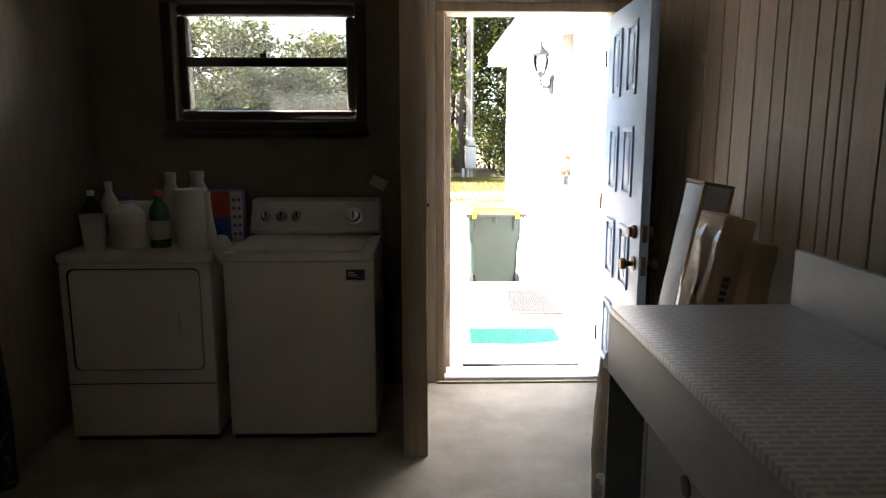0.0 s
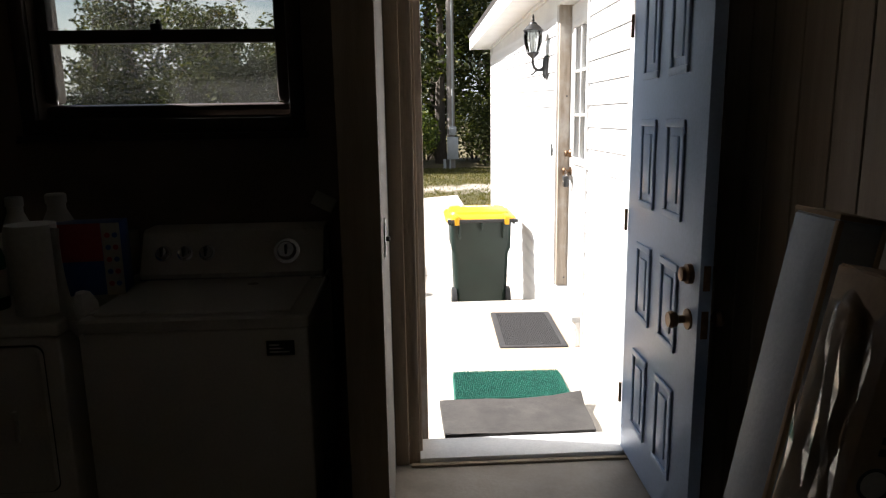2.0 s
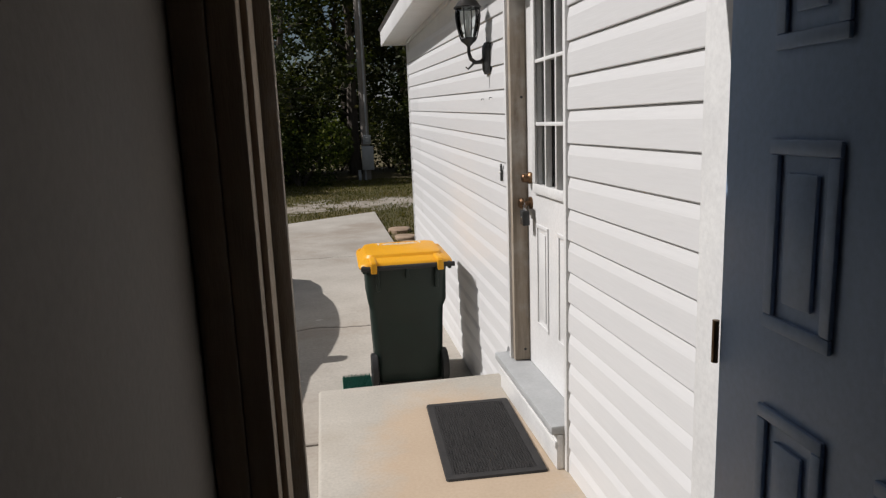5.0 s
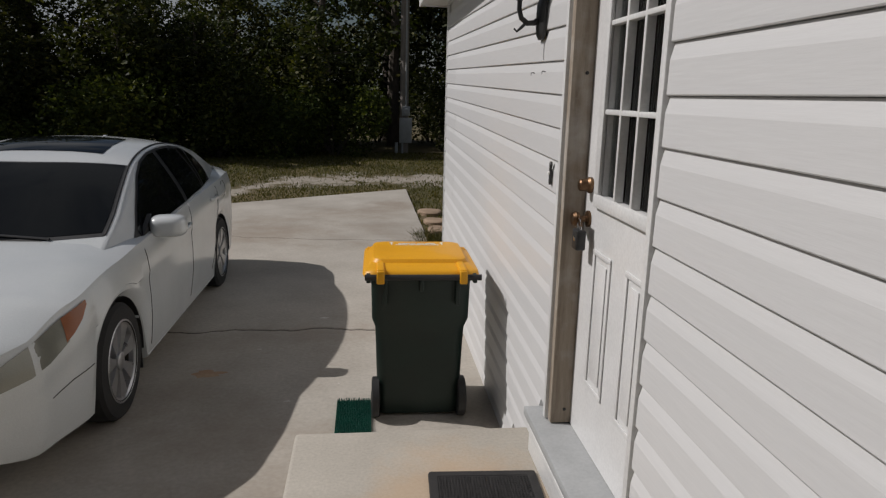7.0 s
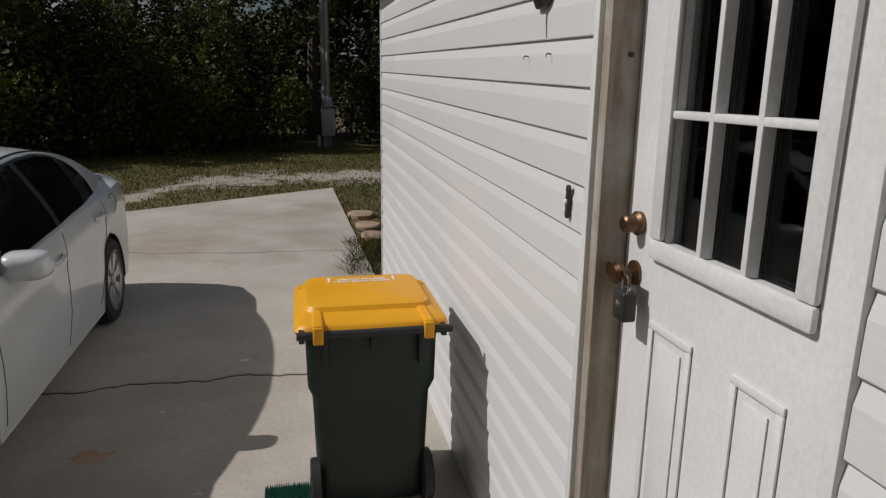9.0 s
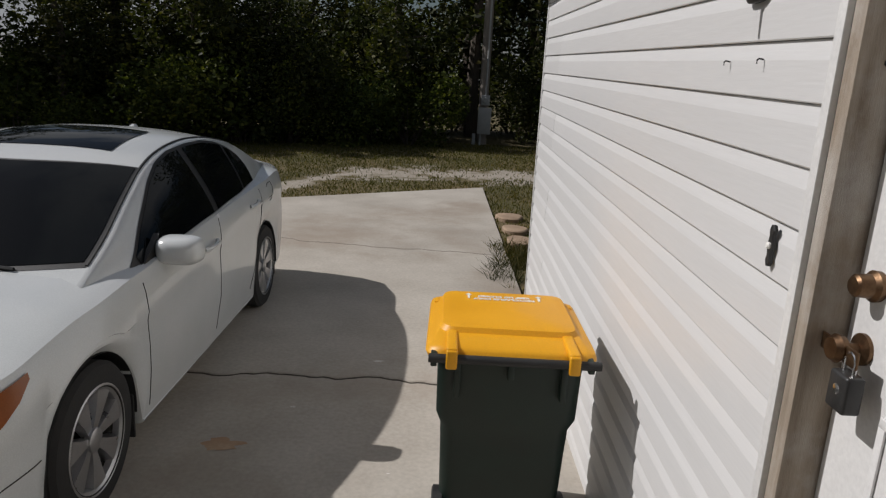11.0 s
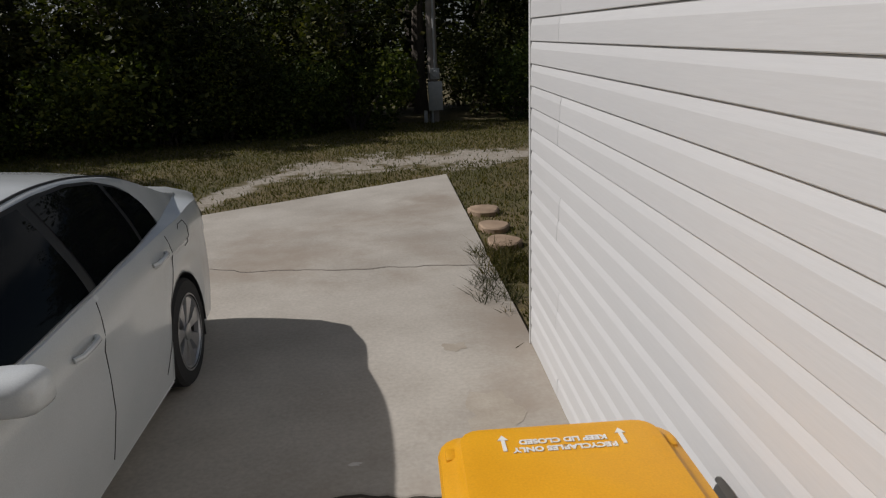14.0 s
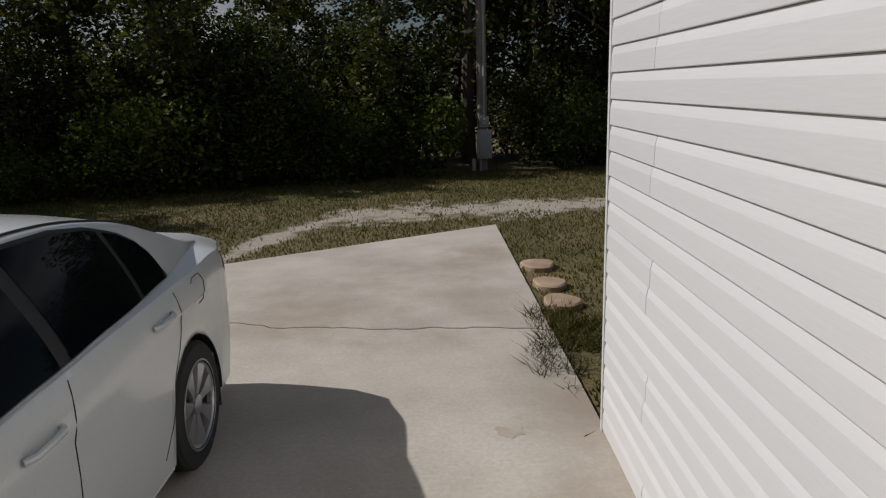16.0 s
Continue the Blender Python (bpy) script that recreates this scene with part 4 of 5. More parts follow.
for sgn in (1, -1):
    part("window_trim", side_window(1.50, 3.745, 0.010, 0.003, sgn), BLACK_PLASTIC, car, "black trim round the side windows")
    for s0, s1 in ((1.60, 2.64), (2.72, 3.36), (3.40, 3.71)):
        part("side_glass", side_window(s0, s1, -0.006, 0.006, sgn), CAR_GLASS, car, "dark tinted side glass")
    part("belt_trim", tube([(sgn * x, y, z) for x, y, z in (cabin_side(1.52 + 2.22 * i / 24, curve_at(SHOULDER, 1.52 + 2.22 * i / 24) + 0.020, 0.004) for i in range(25))], 0.007, 6), METER_GREY, car, "dull bright belt moulding")
    part("drip_rail", tube([(sgn * x, y, z) for x, y, z in (cabin_top(1.34 + 2.8 * i / 40, 0.955, 0.001) for i in range(41))], 0.008, 6), BLACK_PLASTIC, car)

# sunroof, aerial
part("sunroof", grid_mesh([[cabin_top(s, q, 0.004) for q in (k / 10 * 0.64 for k in range(-10, 11))] for s in (2.30, 2.34, 2.45, 2.6, 2.75, 2.82, 2.85)]), CAR_GLASS, car, "dark glass sunroof")
part("aerial", loft([[(x * q, y * q + o, z) for x, y in rounded(-0.03, 0.03, -0.06, 0.06, 0.02, 3)] for q, o, z in ((1, 3.5, 1.38), (0.8, 3.51, 1.425), (0.35, 3.53, 1.445))]), CAR_PAINT, car)


def on_body(s, z, out=0.004):
    h = half_section(s)
    for (x0, z0), (x1, z1) in zip(h[3:], h[4:]):
        if z0 <= z <= z1:
            return (x0 + (x1 - x0) * (z - z0) / max(z1 - z0, 1e-5) + out, s, z)
    return (h[10][0] + out, s, z)


def body_patch(points, n=6, out=0.004):
    """Skin patch on the flank: rows of (s, z low, z high)."""
    bm = bmesh.new()
    rows = [[bm.verts.new(on_body(s, a + (b - a) * i / n, out)) for i in range(n + 1)] for s, a, b in points]
    for r0, r1 in zip(rows, rows[1:]):
        for i in range(n):
            bm.faces.new((r0[i], r0[i + 1], r1[i + 1], r1[i]))
    return bm


def mirrored(bm, sgn):
    if sgn < 0:
        bmesh.ops.scale(bm, vec=(-1, 1, 1), verts=bm.verts)
    return bm


for sgn in (1, -1):
    for ax, nm in ((AXLE_F, "front"), (AXLE_R, "rear")):
        wx = sgn * (HALF - 0.145)
        m_w = pose(wx, ax, WR, 0, 90 * sgn)
        wh = part("wheel", loft([[m_w @ Vector((r * math.cos(a), r * math.sin(a), z)) for a in (2 * math.pi * q / 40 for q in range(40))] for r, z in ((0.225, -0.105), (0.315, -0.105), (0.333, -0.085), (0.335, 0.0), (0.333, 0.085), (0.315, 0.105), (0.232, 0.108))], caps=False), TYRE, car)
        # the rim's inside takes the near-black colour in place of real shade
        rim = part("rim", lathe([(0.05, -0.05), (0.20, -0.06), (0.225, -0.10), (0.238, 0.10), (0.226, 0.112), (0.212, 0.095), (0.205, 0.03), (0.05, 0.02)], 40, pose(wx, ax, WR, 0, 90 * sgn)), DARK_GAP, wh, "well of the rim, painted near-black for its shade")
        m_w = pose(wx, ax, WR, 0, 90 * sgn)
        part("rim_lip", loft([[m_w @ Vector((r * math.cos(a), r * math.sin(a), z)) for a in (2 * math.pi * q / 40 for q in range(40))] for r, z in ((0.205, 0.07), (0.209, 0.097), (0.230, 0.113), (0.238, 0.110))], caps=False), ALLOY, wh)
        for k2 in range(7):
            bm = bmesh.new()
            a = 2 * math.pi * k2 / 7
            tmp = [(0.03, -0.018, 0.085), (0.11, -0.034, 0.094), (0.218, -0.068, 0.100), (0.218, 0.068, 0.100), (0.11, 0.034, 0.094), (0.03, 0.018, 0.085)]
            lo = [bm.verts.new((r * math.cos(a) - t * math.sin(a), r * math.sin(a) + t * math.cos(a), 0.055)) for r, t, z in tmp]
            hi = [bm.verts.new((r * math.cos(a) - t * 0.8 * math.sin(a), r * math.sin(a) + t * 0.8 * math.cos(a), z)) for r, t, z in tmp]
            bm.faces.new(hi)
            for q in range(6):
                bm.faces.new((lo[q], lo[(q + 1) % 6], hi[(q + 1) % 6], hi[q]))
            bmesh.ops.transform(bm, matrix=m_w, verts=bm.verts)
            part("spoke", bm, ALLOY, wh)
        part("hub_cap", lathe([(0.055, 0.07), (0.052, 0.098), (0.035, 0.104)], 20, pose(wx, ax, WR, 0, 90 * sgn)), ALLOY, wh)
        arch = bmesh.new()
        pts = [(ax + (WR + 0.042) * math.cos(radians(t)), WR - 0.012 + (WR + 0.042) * math.sin(radians(t))) for t in range(-8, 189, 7)]
        ring = [[arch.verts.new((x, s, z)) for x in (sgn * 0.62, sgn * (HALF * 0.955))] for s, z in pts]
        for r0, r1 in zip(ring, ring[1:]):
            arch.faces.new((r0[0], r0[1], r1[1], r1[0]))
        part("wheel_arch", arch, BLACK_PLASTIC, car)
    part("mud_flap", bx(sgn * 0.80 - 0.07, sgn * 0.80 + 0.07, AXLE_F + WR + 0.03, AXLE_F + WR + 0.045, 0.14, 0.36, 0.004), BLACK_PLASTIC, car)
    part("mud_flap", bx(sgn * 0.80 - 0.07, sgn * 0.80 + 0.07, AXLE_R + WR + 0.03, AXLE_R + WR + 0.045, 0.16, 0.40, 0.004), BLACK_PLASTIC, car)
    # lamps
    hl = part("headlamp", mirrored(body_patch([(0.06, 0.55, 0.61), (0.12, 0.565, 0.675), (0.2, 0.585, 0.72), (0.3, 0.615, 0.755), (0.38, 0.645, 0.78), (0.44, 0.672, 0.797)], 6, 0.007), sgn), LAMP_CLEAR, car, "clouded clear headlamp")
    part("indicator", mirrored(body_patch([(0.42, 0.672, 0.791), (0.48, 0.70, 0.803), (0.55, 0.745, 0.814), (0.62, 0.80, 0.824)], 5, 0.009), sgn), LAMP_AMBER, hl, "amber indicator lens")
    part("tail_lamp", mirrored(body_patch([(4.50, 0.91, 0.94), (4.62, 0.84, 0.965), (4.74, 0.78, 0.965), (4.82, 0.75, 0.91)], 5, 0.007), sgn), LAMP_RED, car, "red tail lamp")
    # door seams
    for line in ([(1.50, 0.26), (1.50, 0.45), (1.50, 0.65), (1.51, 0.88)], [(2.50, 0.28), (2.56, 0.48), (2.575, 0.76), (2.62, 0.965)], [(3.28, 0.30), (3.38, 0.42), (3.54, 0.74), (3.60, 0.88), (3.58, 1.0)], [(3.80, 0.985), (3.84, 1.005), (3.95, 1.005), (3.98, 0.96), (3.94, 0.87), (3.86, 0.865)], [(0.30, 0.445), (0.45, 0.475), (0.62, 0.485)]):
        fine = [(line[i][0] + (line[i + 1][0] - line[i][0]) * f / 5, line[i][1] + (line[i + 1][1] - line[i][1]) * f / 5) for i in range(len(line) - 1) for f in range(5)] + [line[-1]]
        pts = [on_body(s, z, 0.0005) for s, z in fine]
        part("seam", tube([(sgn * p[0], p[1], p[2]) for p in pts], 0.0028, 5), DARK_GAP, car)
    part("rocker", tube([(sgn * HALF * 0.952, 1.44 + 1.94 * i / 10, 0.208) for i in range(11)], 0.016, 6), CAR_PAINT, car)
    # handles
    for s0 in (2.29, 3.27):
        z0 = 0.845 if s0 < 3 else 0.92
        hd = part("handle", tube([(sgn * p[0], p[1], p[2]) for p in (on_body(s0, z0, 0.006), on_body(s0 + 0.03, z0 + 0.003, 0.028), on_body(s0 + 0.12, z0 + 0.006, 0.03), on_body(s0 + 0.19, z0 + 0.008, 0.026), on_body(s0 + 0.215, z0 + 0.009, 0.006))], 0.013, 8), CAR_PAINT, car)
        part("recess", mirrored(body_patch([(s0 + 0.02, z0 - 0.03, z0 + 0.03), (s0 + 0.10, z0 - 0.04, z0 + 0.035), (s0 + 0.17, z0 - 0.03, z0 + 0.03)], 4, 0.002), sgn), CAR_PAINT, hd)
    # mirrors
    mr = part("mirror", loft([[(sgn * (0.862 + x), 1.79 + y * q + o, 0.968 + z * q) for x, z in [(0.10 + 0.118 * math.copysign(abs(math.cos(t)) ** 0.55, math.cos(t)) * q, 0.073 * math.copysign(abs(math.sin(t)) ** 0.6, math.sin(t))) for t in (2 * math.pi * i / 20 for i in range(20))] for y in (0,)] for q, o in ((0.45, -0.075), (0.75, -0.06), (0.93, -0.03), (1.0, 0.02), (0.99, 0.055), (0.93, 0.06))]), CAR_PAINT, car)
    part("mirror_glass", loft([[(sgn * (0.862 + 0.10 + 0.105 * math.cos(t)), 1.853 + d, 0.968 + 0.066 * math.sin(t)) for t in (2 * math.pi * i / 20 for i in range(20))] for d in (0, 0.006)]), CAR_GLASS, mr)
    part("mirror_foot", loft([[(sgn * x, s, z) for s, z in ((1.74 + o, 0.915), (1.84 + o, 0.915), (1.84 + o, 0.95), (1.74 + o, 0.95))] for x, o in ((0.86, 0.0), (0.95, 0.0))]), BLACK_PLASTIC, mr)
    part("sail", prism([(1.58, 0.915), (1.80, 0.925), (1.80, 1.05)], "x", sgn * 0.835, sgn * 0.862), BLACK_PLASTIC, mr)
part("hood_crease", tube([(0.56, 0.45, 0.836), (0.55, 0.8, 0.893), (0.56, 1.15, 0.938)], 0.004, 6), CAR_PAINT, car)
part("hood_crease", tube([(-0.56, 0.45, 0.836), (-0.55, 0.8, 0.893), (-0.56, 1.15, 0.938)], 0.004, 6), CAR_PAINT, car)
part("cowl", bx(-0.56, 0.56, 1.16, 1.26, 0.905, 0.955, 0.01), BLACK_PLASTIC, car)
part("wiper", tube([(-0.5, 1.27, 0.985), (0.1, 1.30, 1.01), (0.45, 1.27, 0.99)], 0.009, 6), BLACK_PLASTIC, car)
part("grille", bx(-0.36, 0.36, -0.004, 0.05, 0.46, 0.60, 0.012), BLACK_PLASTIC, car)
part("lower_grille", bx(-0.45, 0.45, -0.004, 0.05, 0.27, 0.36, 0.012), BLACK_PLASTIC, car)

# ---- laundry room things ----
win = thing("window_1", "dark-framed single-hung window with dusty glass", "window", kind="structure")
part("frame", framed(bmesh.new(), OUT - 0.02, WX0, WX1, WZ0, WZ1, 0.055, 0.10, "y"), DARK_FRAME, win)
part("casing", framed(bmesh.new(), BACK - 0.001, WX0 - 0.06, WX1 + 0.06, WZ0 - 0.06, WZ1 + 0.06, 0.058, 0.022, "y"), DARK_FRAME, win)
part("meeting_rail", bx(WX0 + 0.05, WX1 - 0.05, BACK + 0.03, BACK + 0.07, 1.785, 1.835, 0.004), DARK_FRAME, win)
part("latch", bx(-0.90, -0.86, BACK + 0.012, BACK + 0.035, 1.83, 1.855, 0.004), DARK_FRAME, win)
part("latch_knob", lathe([(0.008, 0), (0.010, 0.012), (0.004, 0.018)], 10, pose(-0.87, BACK + 0.02, 1.853)), DARK_FRAME, win)
for a, b, y in ((1.555, 1.785, BACK + 0.055), (1.835, 2.055, BACK + 0.075)):
    g = part("pane", bx(WX0 + 0.05, WX1 - 0.05, y, y + 0.004, a, b), DUSTY, win)
    g.visible_shadow = False
part("window_sill", bx(WX0 - 0.07, WX1 + 0.07, BACK - 0.05, BACK - 0.002, WZ0 - 0.085, WZ0 - 0.06, 0.004), DARK_FRAME, win)


def washer():
    t = thing("washing_machine", "white top-loading washing machine with a raised control panel", "washing machine", (-0.59, 3.34, 0))
    part("cabinet", bx(-0.343, 0.343, 0.0, 0.66, 0.025, 0.862, 0.008, 3), ENAMEL, t)
    part("toe_gap", bx(-0.33, 0.33, 0.02, 0.64, 0.0, 0.024), DARK_GAP, t)
    part("top", loft([[(x * q, 0.33 + y * q2, z) for x, y in rounded(-0.346, 0.346, -0.335, 0.335, 0.02, 3)] for q, q2, z in ((1, 1, 0.864), (1, 1, 0.895), (0.985, 0.985, 0.902))]), ENAMEL, t)
    part("lid", bx(-0.305, 0.29, 0.025, 0.47, 0.903, 0.914, 0.005), ENAMEL, t)
    c = part("console", prism([(0.50, 0.903), (0.485, 0.93), (0.56, 1.075), (0.58, 1.085), (0.70, 1.085), (0.70, 0.903)], "x", -0.335, 0.335), ENAMEL, t)
    tilt = math.degrees(math.atan2(0.145, 0.075))
    for x, r in ((-0.255, 0.022), (-0.175, 0.022), (-0.095, 0.022), (0.20, 0.036)):
        k = part("dial", lathe([(r * 1.35, 0), (r * 1.35, 0.004), (r, 0.006), (r * 0.92, 0.022), (r * 0.8, 0.025)], 24, pose(x, 0.522, 1.001, tilt + 0) @ pose(0, 0, 0)), CHROME, c)
        part("pointer", bx(x - 0.004, x + 0.004, 0.490, 0.52, 0.995, 1.030, 0.002), BLACK_PLASTIC, k)
    part("console_trim", bx(-0.336, 0.336, 0.478, 0.500, 0.903, 0.915, 0.003), CHROME, c)
    l = part("badge", bx(0.215, 0.300, -0.003, 0.0005, 0.775, 0.822, 0.001), BLACK_PLASTIC, t, "dark sticker with light bars")
    for i in range(3):
        part("bar", bx(0.224, 0.285 - 0.015 * i, -0.0045, -0.003, 0.785 + 0.011 * i, 0.789 + 0.011 * i), LETTER, l)
    return t


def dryer():
    t = thing("clothes_dryer", "white front-loading clothes dryer cluttered with bottles on top", "dryer", (-1.33, 3.34, 0))
    part("cabinet", bx(-0.34, 0.34, 0.0, 0.66, 0.025, 0.855, 0.008, 3), ENAMEL, t)
    part("toe_gap", bx(-0.33, 0.33, 0.02, 0.64, 0.0, 0.024), DARK_GAP, t)
    part("top", bx(-0.345, 0.345, -0.006, 0.665, 0.857, 0.90, 0.010, 3), ENAMEL, t)
    part("door_gap", prism(rounded(-0.305, 0.292, 0.352, 0.832, 0.03), "y", -0.003, 0.001), DARK_GAP, t)
    d = part("door", loft([[(x * q, y, 0.592 + z * q) for x, z in rounded(-0.290, 0.290, -0.234, 0.234, 0.028)] for q, y in ((1, -0.001), (1, -0.012), (0.985, -0.016))]), ENAMEL, t)
    part("handle", bx(0.185, 0.20, -0.028, -0.014, 0.53, 0.63, 0.005), ENAMEL, d)
    part("seam", bx(-0.34, 0.34, -0.002, 0.001, 0.283, 0.288), DARK_GAP, t)
    part("console", prism([(0.52, 0.903), (0.56, 1.06), (0.58, 1.07), (0.69, 1.07), (0.69, 0.903)], "x", -0.335, 0.335), ENAMEL, t)
    return t


washer()
dryer()
WHITE_HDPE = plain("white bottle plastic", (0.62, 0.60, 0.55), 0.4)
GREEN_PET = plain("green bottle plastic", (0.02, 0.10, 0.04), 0.25)
BLUE_P = plain("blue plastic", (0.03, 0.10, 0.35), 0.4)
RED_P = plain("red plastic", (0.45, 0.04, 0.03), 0.4)
TOWEL = surface("paper towel", (0.66, 0.62, 0.55), (0.72, 0.68, 0.62), 0.9, 8, 60, 0.4)


def bottle(name, label, x, y, r, h, body, cap, neck=0.35, sq=1.0):
    t = thing(name, label, "bottle", (x, y, 0.901), random.uniform(-20, 20))
    z1, z2 = h * 0.62, h * 0.84
    bm = lathe([(r * 0.92, 0), (r, 0.008), (r, z1), (r * 0.85, z1 + (z2 - z1) * 0.4), (r * neck, z2), (r * neck, h * 0.9)], 20)
    bmesh.ops.scale(bm, vec=(1, sq, 1), verts=bm.verts)
    part("body", bm, body, t)
    part("cap", lathe([(r * neck * 1.15, h * 0.9 + 0.001), (r * neck * 1.15, h * 0.985), (r * neck * 0.95, h)], 16), cap, t)
    lb = lathe([(r * 1.012, h * 0.15), (r * 1.012, h * 0.48)], 20)
    bmesh.ops.scale(lb, vec=(1, sq, 1), verts=lb.verts)
    part("label", lb, random.choice((BLUE_P, CARD_WHITE, WHITE_HDPE)), t)
    return t


bottle("bottle", "dark liquid bottle with a pale cap", -1.63, 3.62, 0.045, 0.26, BLACK_PLASTIC, WHITE_HDPE)
bottle("bottle", "white plastic cleaner bottle", -1.56, 3.66, 0.04, 0.30, WHITE_HDPE, WHITE_HDPE, 0.4)
bottle("jug", "white bleach jug with a blue cap", -1.41, 3.50, 0.085, 0.25, WHITE_HDPE, BLUE_P, 0.3, 0.7)
bottle("bottle", "green dish soap bottle with a red top", -1.27, 3.52, 0.045, 0.27, GREEN_PET, RED_P, 0.35)
bottle("bottle", "tall white plastic bottle", -1.28, 3.72, 0.05, 0.34, WHITE_HDPE, WHITE_HDPE, 0.5)
bottle("bottle", "tall white bottle with a white cap", -1.16, 3.76, 0.06, 0.345, WHITE_HDPE, WHITE_HDPE, 0.5)
cup = thing("measuring_cup", "translucent white plastic cup", "cup", (-1.54, 3.44, 0.901))
part("body", lathe([(0.045, 0), (0.058, 0.16), (0.062, 0.165), (0.056, 0.16), (0.04, 0.01)], 24), WHITE_HDPE, cup)
roll = thing("paper_towel_roll", "upright paper towel roll with a hanging sheet", "paper towel", (-1.10, 3.47, 0.901))
part("roll", lathe([(0.02, 0.0), (0.07, 0.0), (0.071, 0.28), (0.02, 0.28)], 32), TOWEL, roll)
part("sheet", loft([[(0.068 + 0.015 * f + d, -0.02 - 0.03 * f, 0.27 - 0.29 * f), (0.10 + 0.10 * f ** 1.6 + d, -0.035 - 0.11 * f, 0.27 - 0.345 * f)] for f in (i / 12 for i in range(13)) for d in (0,)], close=False), TOWEL, roll, "loose hanging sheet").modifiers.new("thick", "SOLIDIFY").thickness = 0.003
bx_ = thing("detergent_box", "blue and red detergent carton with a dotted white side", "carton", (-1.005, 3.72, 0.901), 8)
part("carton", bx(-0.14, 0.08, -0.06, 0.06, 0, 0.25, 0.003), BLUE_P, bx_)
part("front_panel", bx(-0.14, 0.02, -0.0625, -0.0605, 0.12, 0.25), RED_P, bx_)
part("side_panel", bx(0.022, 0.081, -0.063, -0.0605, 0.0, 0.25), CARD_WHITE, bx_)
for i in range(5):
    for j in range(2):
        part("dot", lathe([(0.009, 0), (0.009, 0.002)], 12, pose(0.040 + 0.024 * j, -0.063, 0.04 + 0.042 * i, 90)), BLUE_P if (i + j) % 2 else RED_P, bx_)
rag = loft([[(0.03 * math.cos(a) * (1.2 + 0.4 * math.sin(3 * a)) * q, 0.05 * math.sin(a) * q, z) for a in (2 * math.pi * i / 18 for i in range(18))] for q, z in ((1, 0), (0.9, 0.03), (0.5, 0.06), (0.2, 0.065))])
bmesh.ops.transform(rag, matrix=pose(-0.965, 3.46, 0.901), verts=rag.verts)
single("rag", rag, TOWEL, "crumpled white rag on the dryer", "rag")
tag = bx(-0.045, 0.045, -0.002, 0.002, -0.03, 0.03, 0.001)
bmesh.ops.transform(tag, matrix=pose(-0.27, BACK - 0.006, 1.16, 0, 28, 0), verts=tag.verts)
single("paper_tag", tag, CARD_WHITE, "small torn paper tag on the brown wall", "paper tag")

# patterned curtain
mcur, nt, b = nodes_of("dark paisley cloth", 0.9)
v = tex(nt, 9, kind="ShaderNodeTexVoronoi")
n = tex(nt, 14, 5)
col = ramp(nt, v.outputs["Distance"], [(0.18, (0.40, 0.37, 0.33)), (0.26, (0.02, 0.02, 0.025)), (0.5, (0.015, 0.015, 0.02)), (0.54, (0.25, 0.22, 0.20)), (0.58, (0.015, 0.015, 0.02))])
nt.links.new(mix(nt, (0.015, 0.015, 0.02), col, ramp(nt, n.outputs[0], [(0.45, (0, 0, 0)), (0.55, (1, 1, 1))])), b.inputs["Base Color"])
cur = bmesh.new()
rows = [[cur.verts.new((ROOM_L + 0.08 + 0.035 * math.sin(i * 0.9) + 0.05 * (1 - z / 2.1), 1.9 + 0.95 * i / 30 + 0.01 * math.sin(z * 7 + i), z)) for i in range(31)] for z in (0.06, 0.4, 0.8, 1.2, 1.6, 2.0, 2.15)]
for r0, r1 in zip(rows, rows[1:]):
    for i in range(30):
        cur.faces.new((r0[i], r0[i + 1], r1[i + 1], r1[i]))
ct = thing("curtain", "dark paisley-patterned cloth curtain hung in folds", "curtain")
part("cloth", cur, mcur, ct, smooth=60).modifiers.new("thick", "SOLIDIFY").thickness = 0.004
part("rod", tube([(ROOM_L + 0.08, 1.8, 2.16), (ROOM_L + 0.08, 2.95, 2.16)], 0.012, 8), DARK_FRAME, ct)

# light switch on the stub wall
sw = thing("light_switch", "white toggle light switch plate on the partition", "light switch", (-0.012, 3.53, 1.10))
part("plate", loft([[(x, y * q, z * q) for y, z in rounded(-0.038, 0.038, -0.06, 0.06, 0.006, 3)] for x, q in ((0.0005, 1), (0.004, 1), (0.006, 0.94))]), WHITE_TRIM, sw)
part("toggle", bx(0.005, 0.02, -0.005, 0.005, -0.012, 0.004, 0.003), BLACK_PLASTIC, sw)

# blue entry door, swung open into the room
bd = thing("door_2", "blue-grey eight-panel entry door standing open", "door", (0.99, BACK - 0.016, 0.012), 0, kind="structure")
bd.matrix_world = pose(0.99, BACK + 0.03, 0.032, 0, 0, -2.0)
DW = 0.785
leaf = bx(0.0, 0.042, -DW, 0, 0, 2.02, 0.003)
part("leaf", leaf, DOOR_BLUE, bd)
for z0, z1 in ((1.58, 1.92), (1.10, 1.435), (0.645, 0.955), (0.17, 0.51)):
    for y0, y1 in ((-0.612, -0.435), (-0.325, -0.15)):
        p = part("panel", framed(bmesh.new(), -0.0005, y0, y1, z0, z1, 0.026, 0.010), DOOR_BLUE, bd)
        part("field", bx(-0.009, -0.0005, y0 + 0.05, y1 - 0.05, z0 + 0.055, z1 - 0.055, 0.004), DOOR_BLUE, p)
part("latch_plate", bx(0.012, 0.034, -DW - 0.002, -DW + 0.001, 0.755, 0.845, 0.001), BRASS, bd)
part("bolt_plate", bx(0.012, 0.034, -DW - 0.002, -DW + 0.001, 0.91, 0.99, 0.001), BRASS, bd)
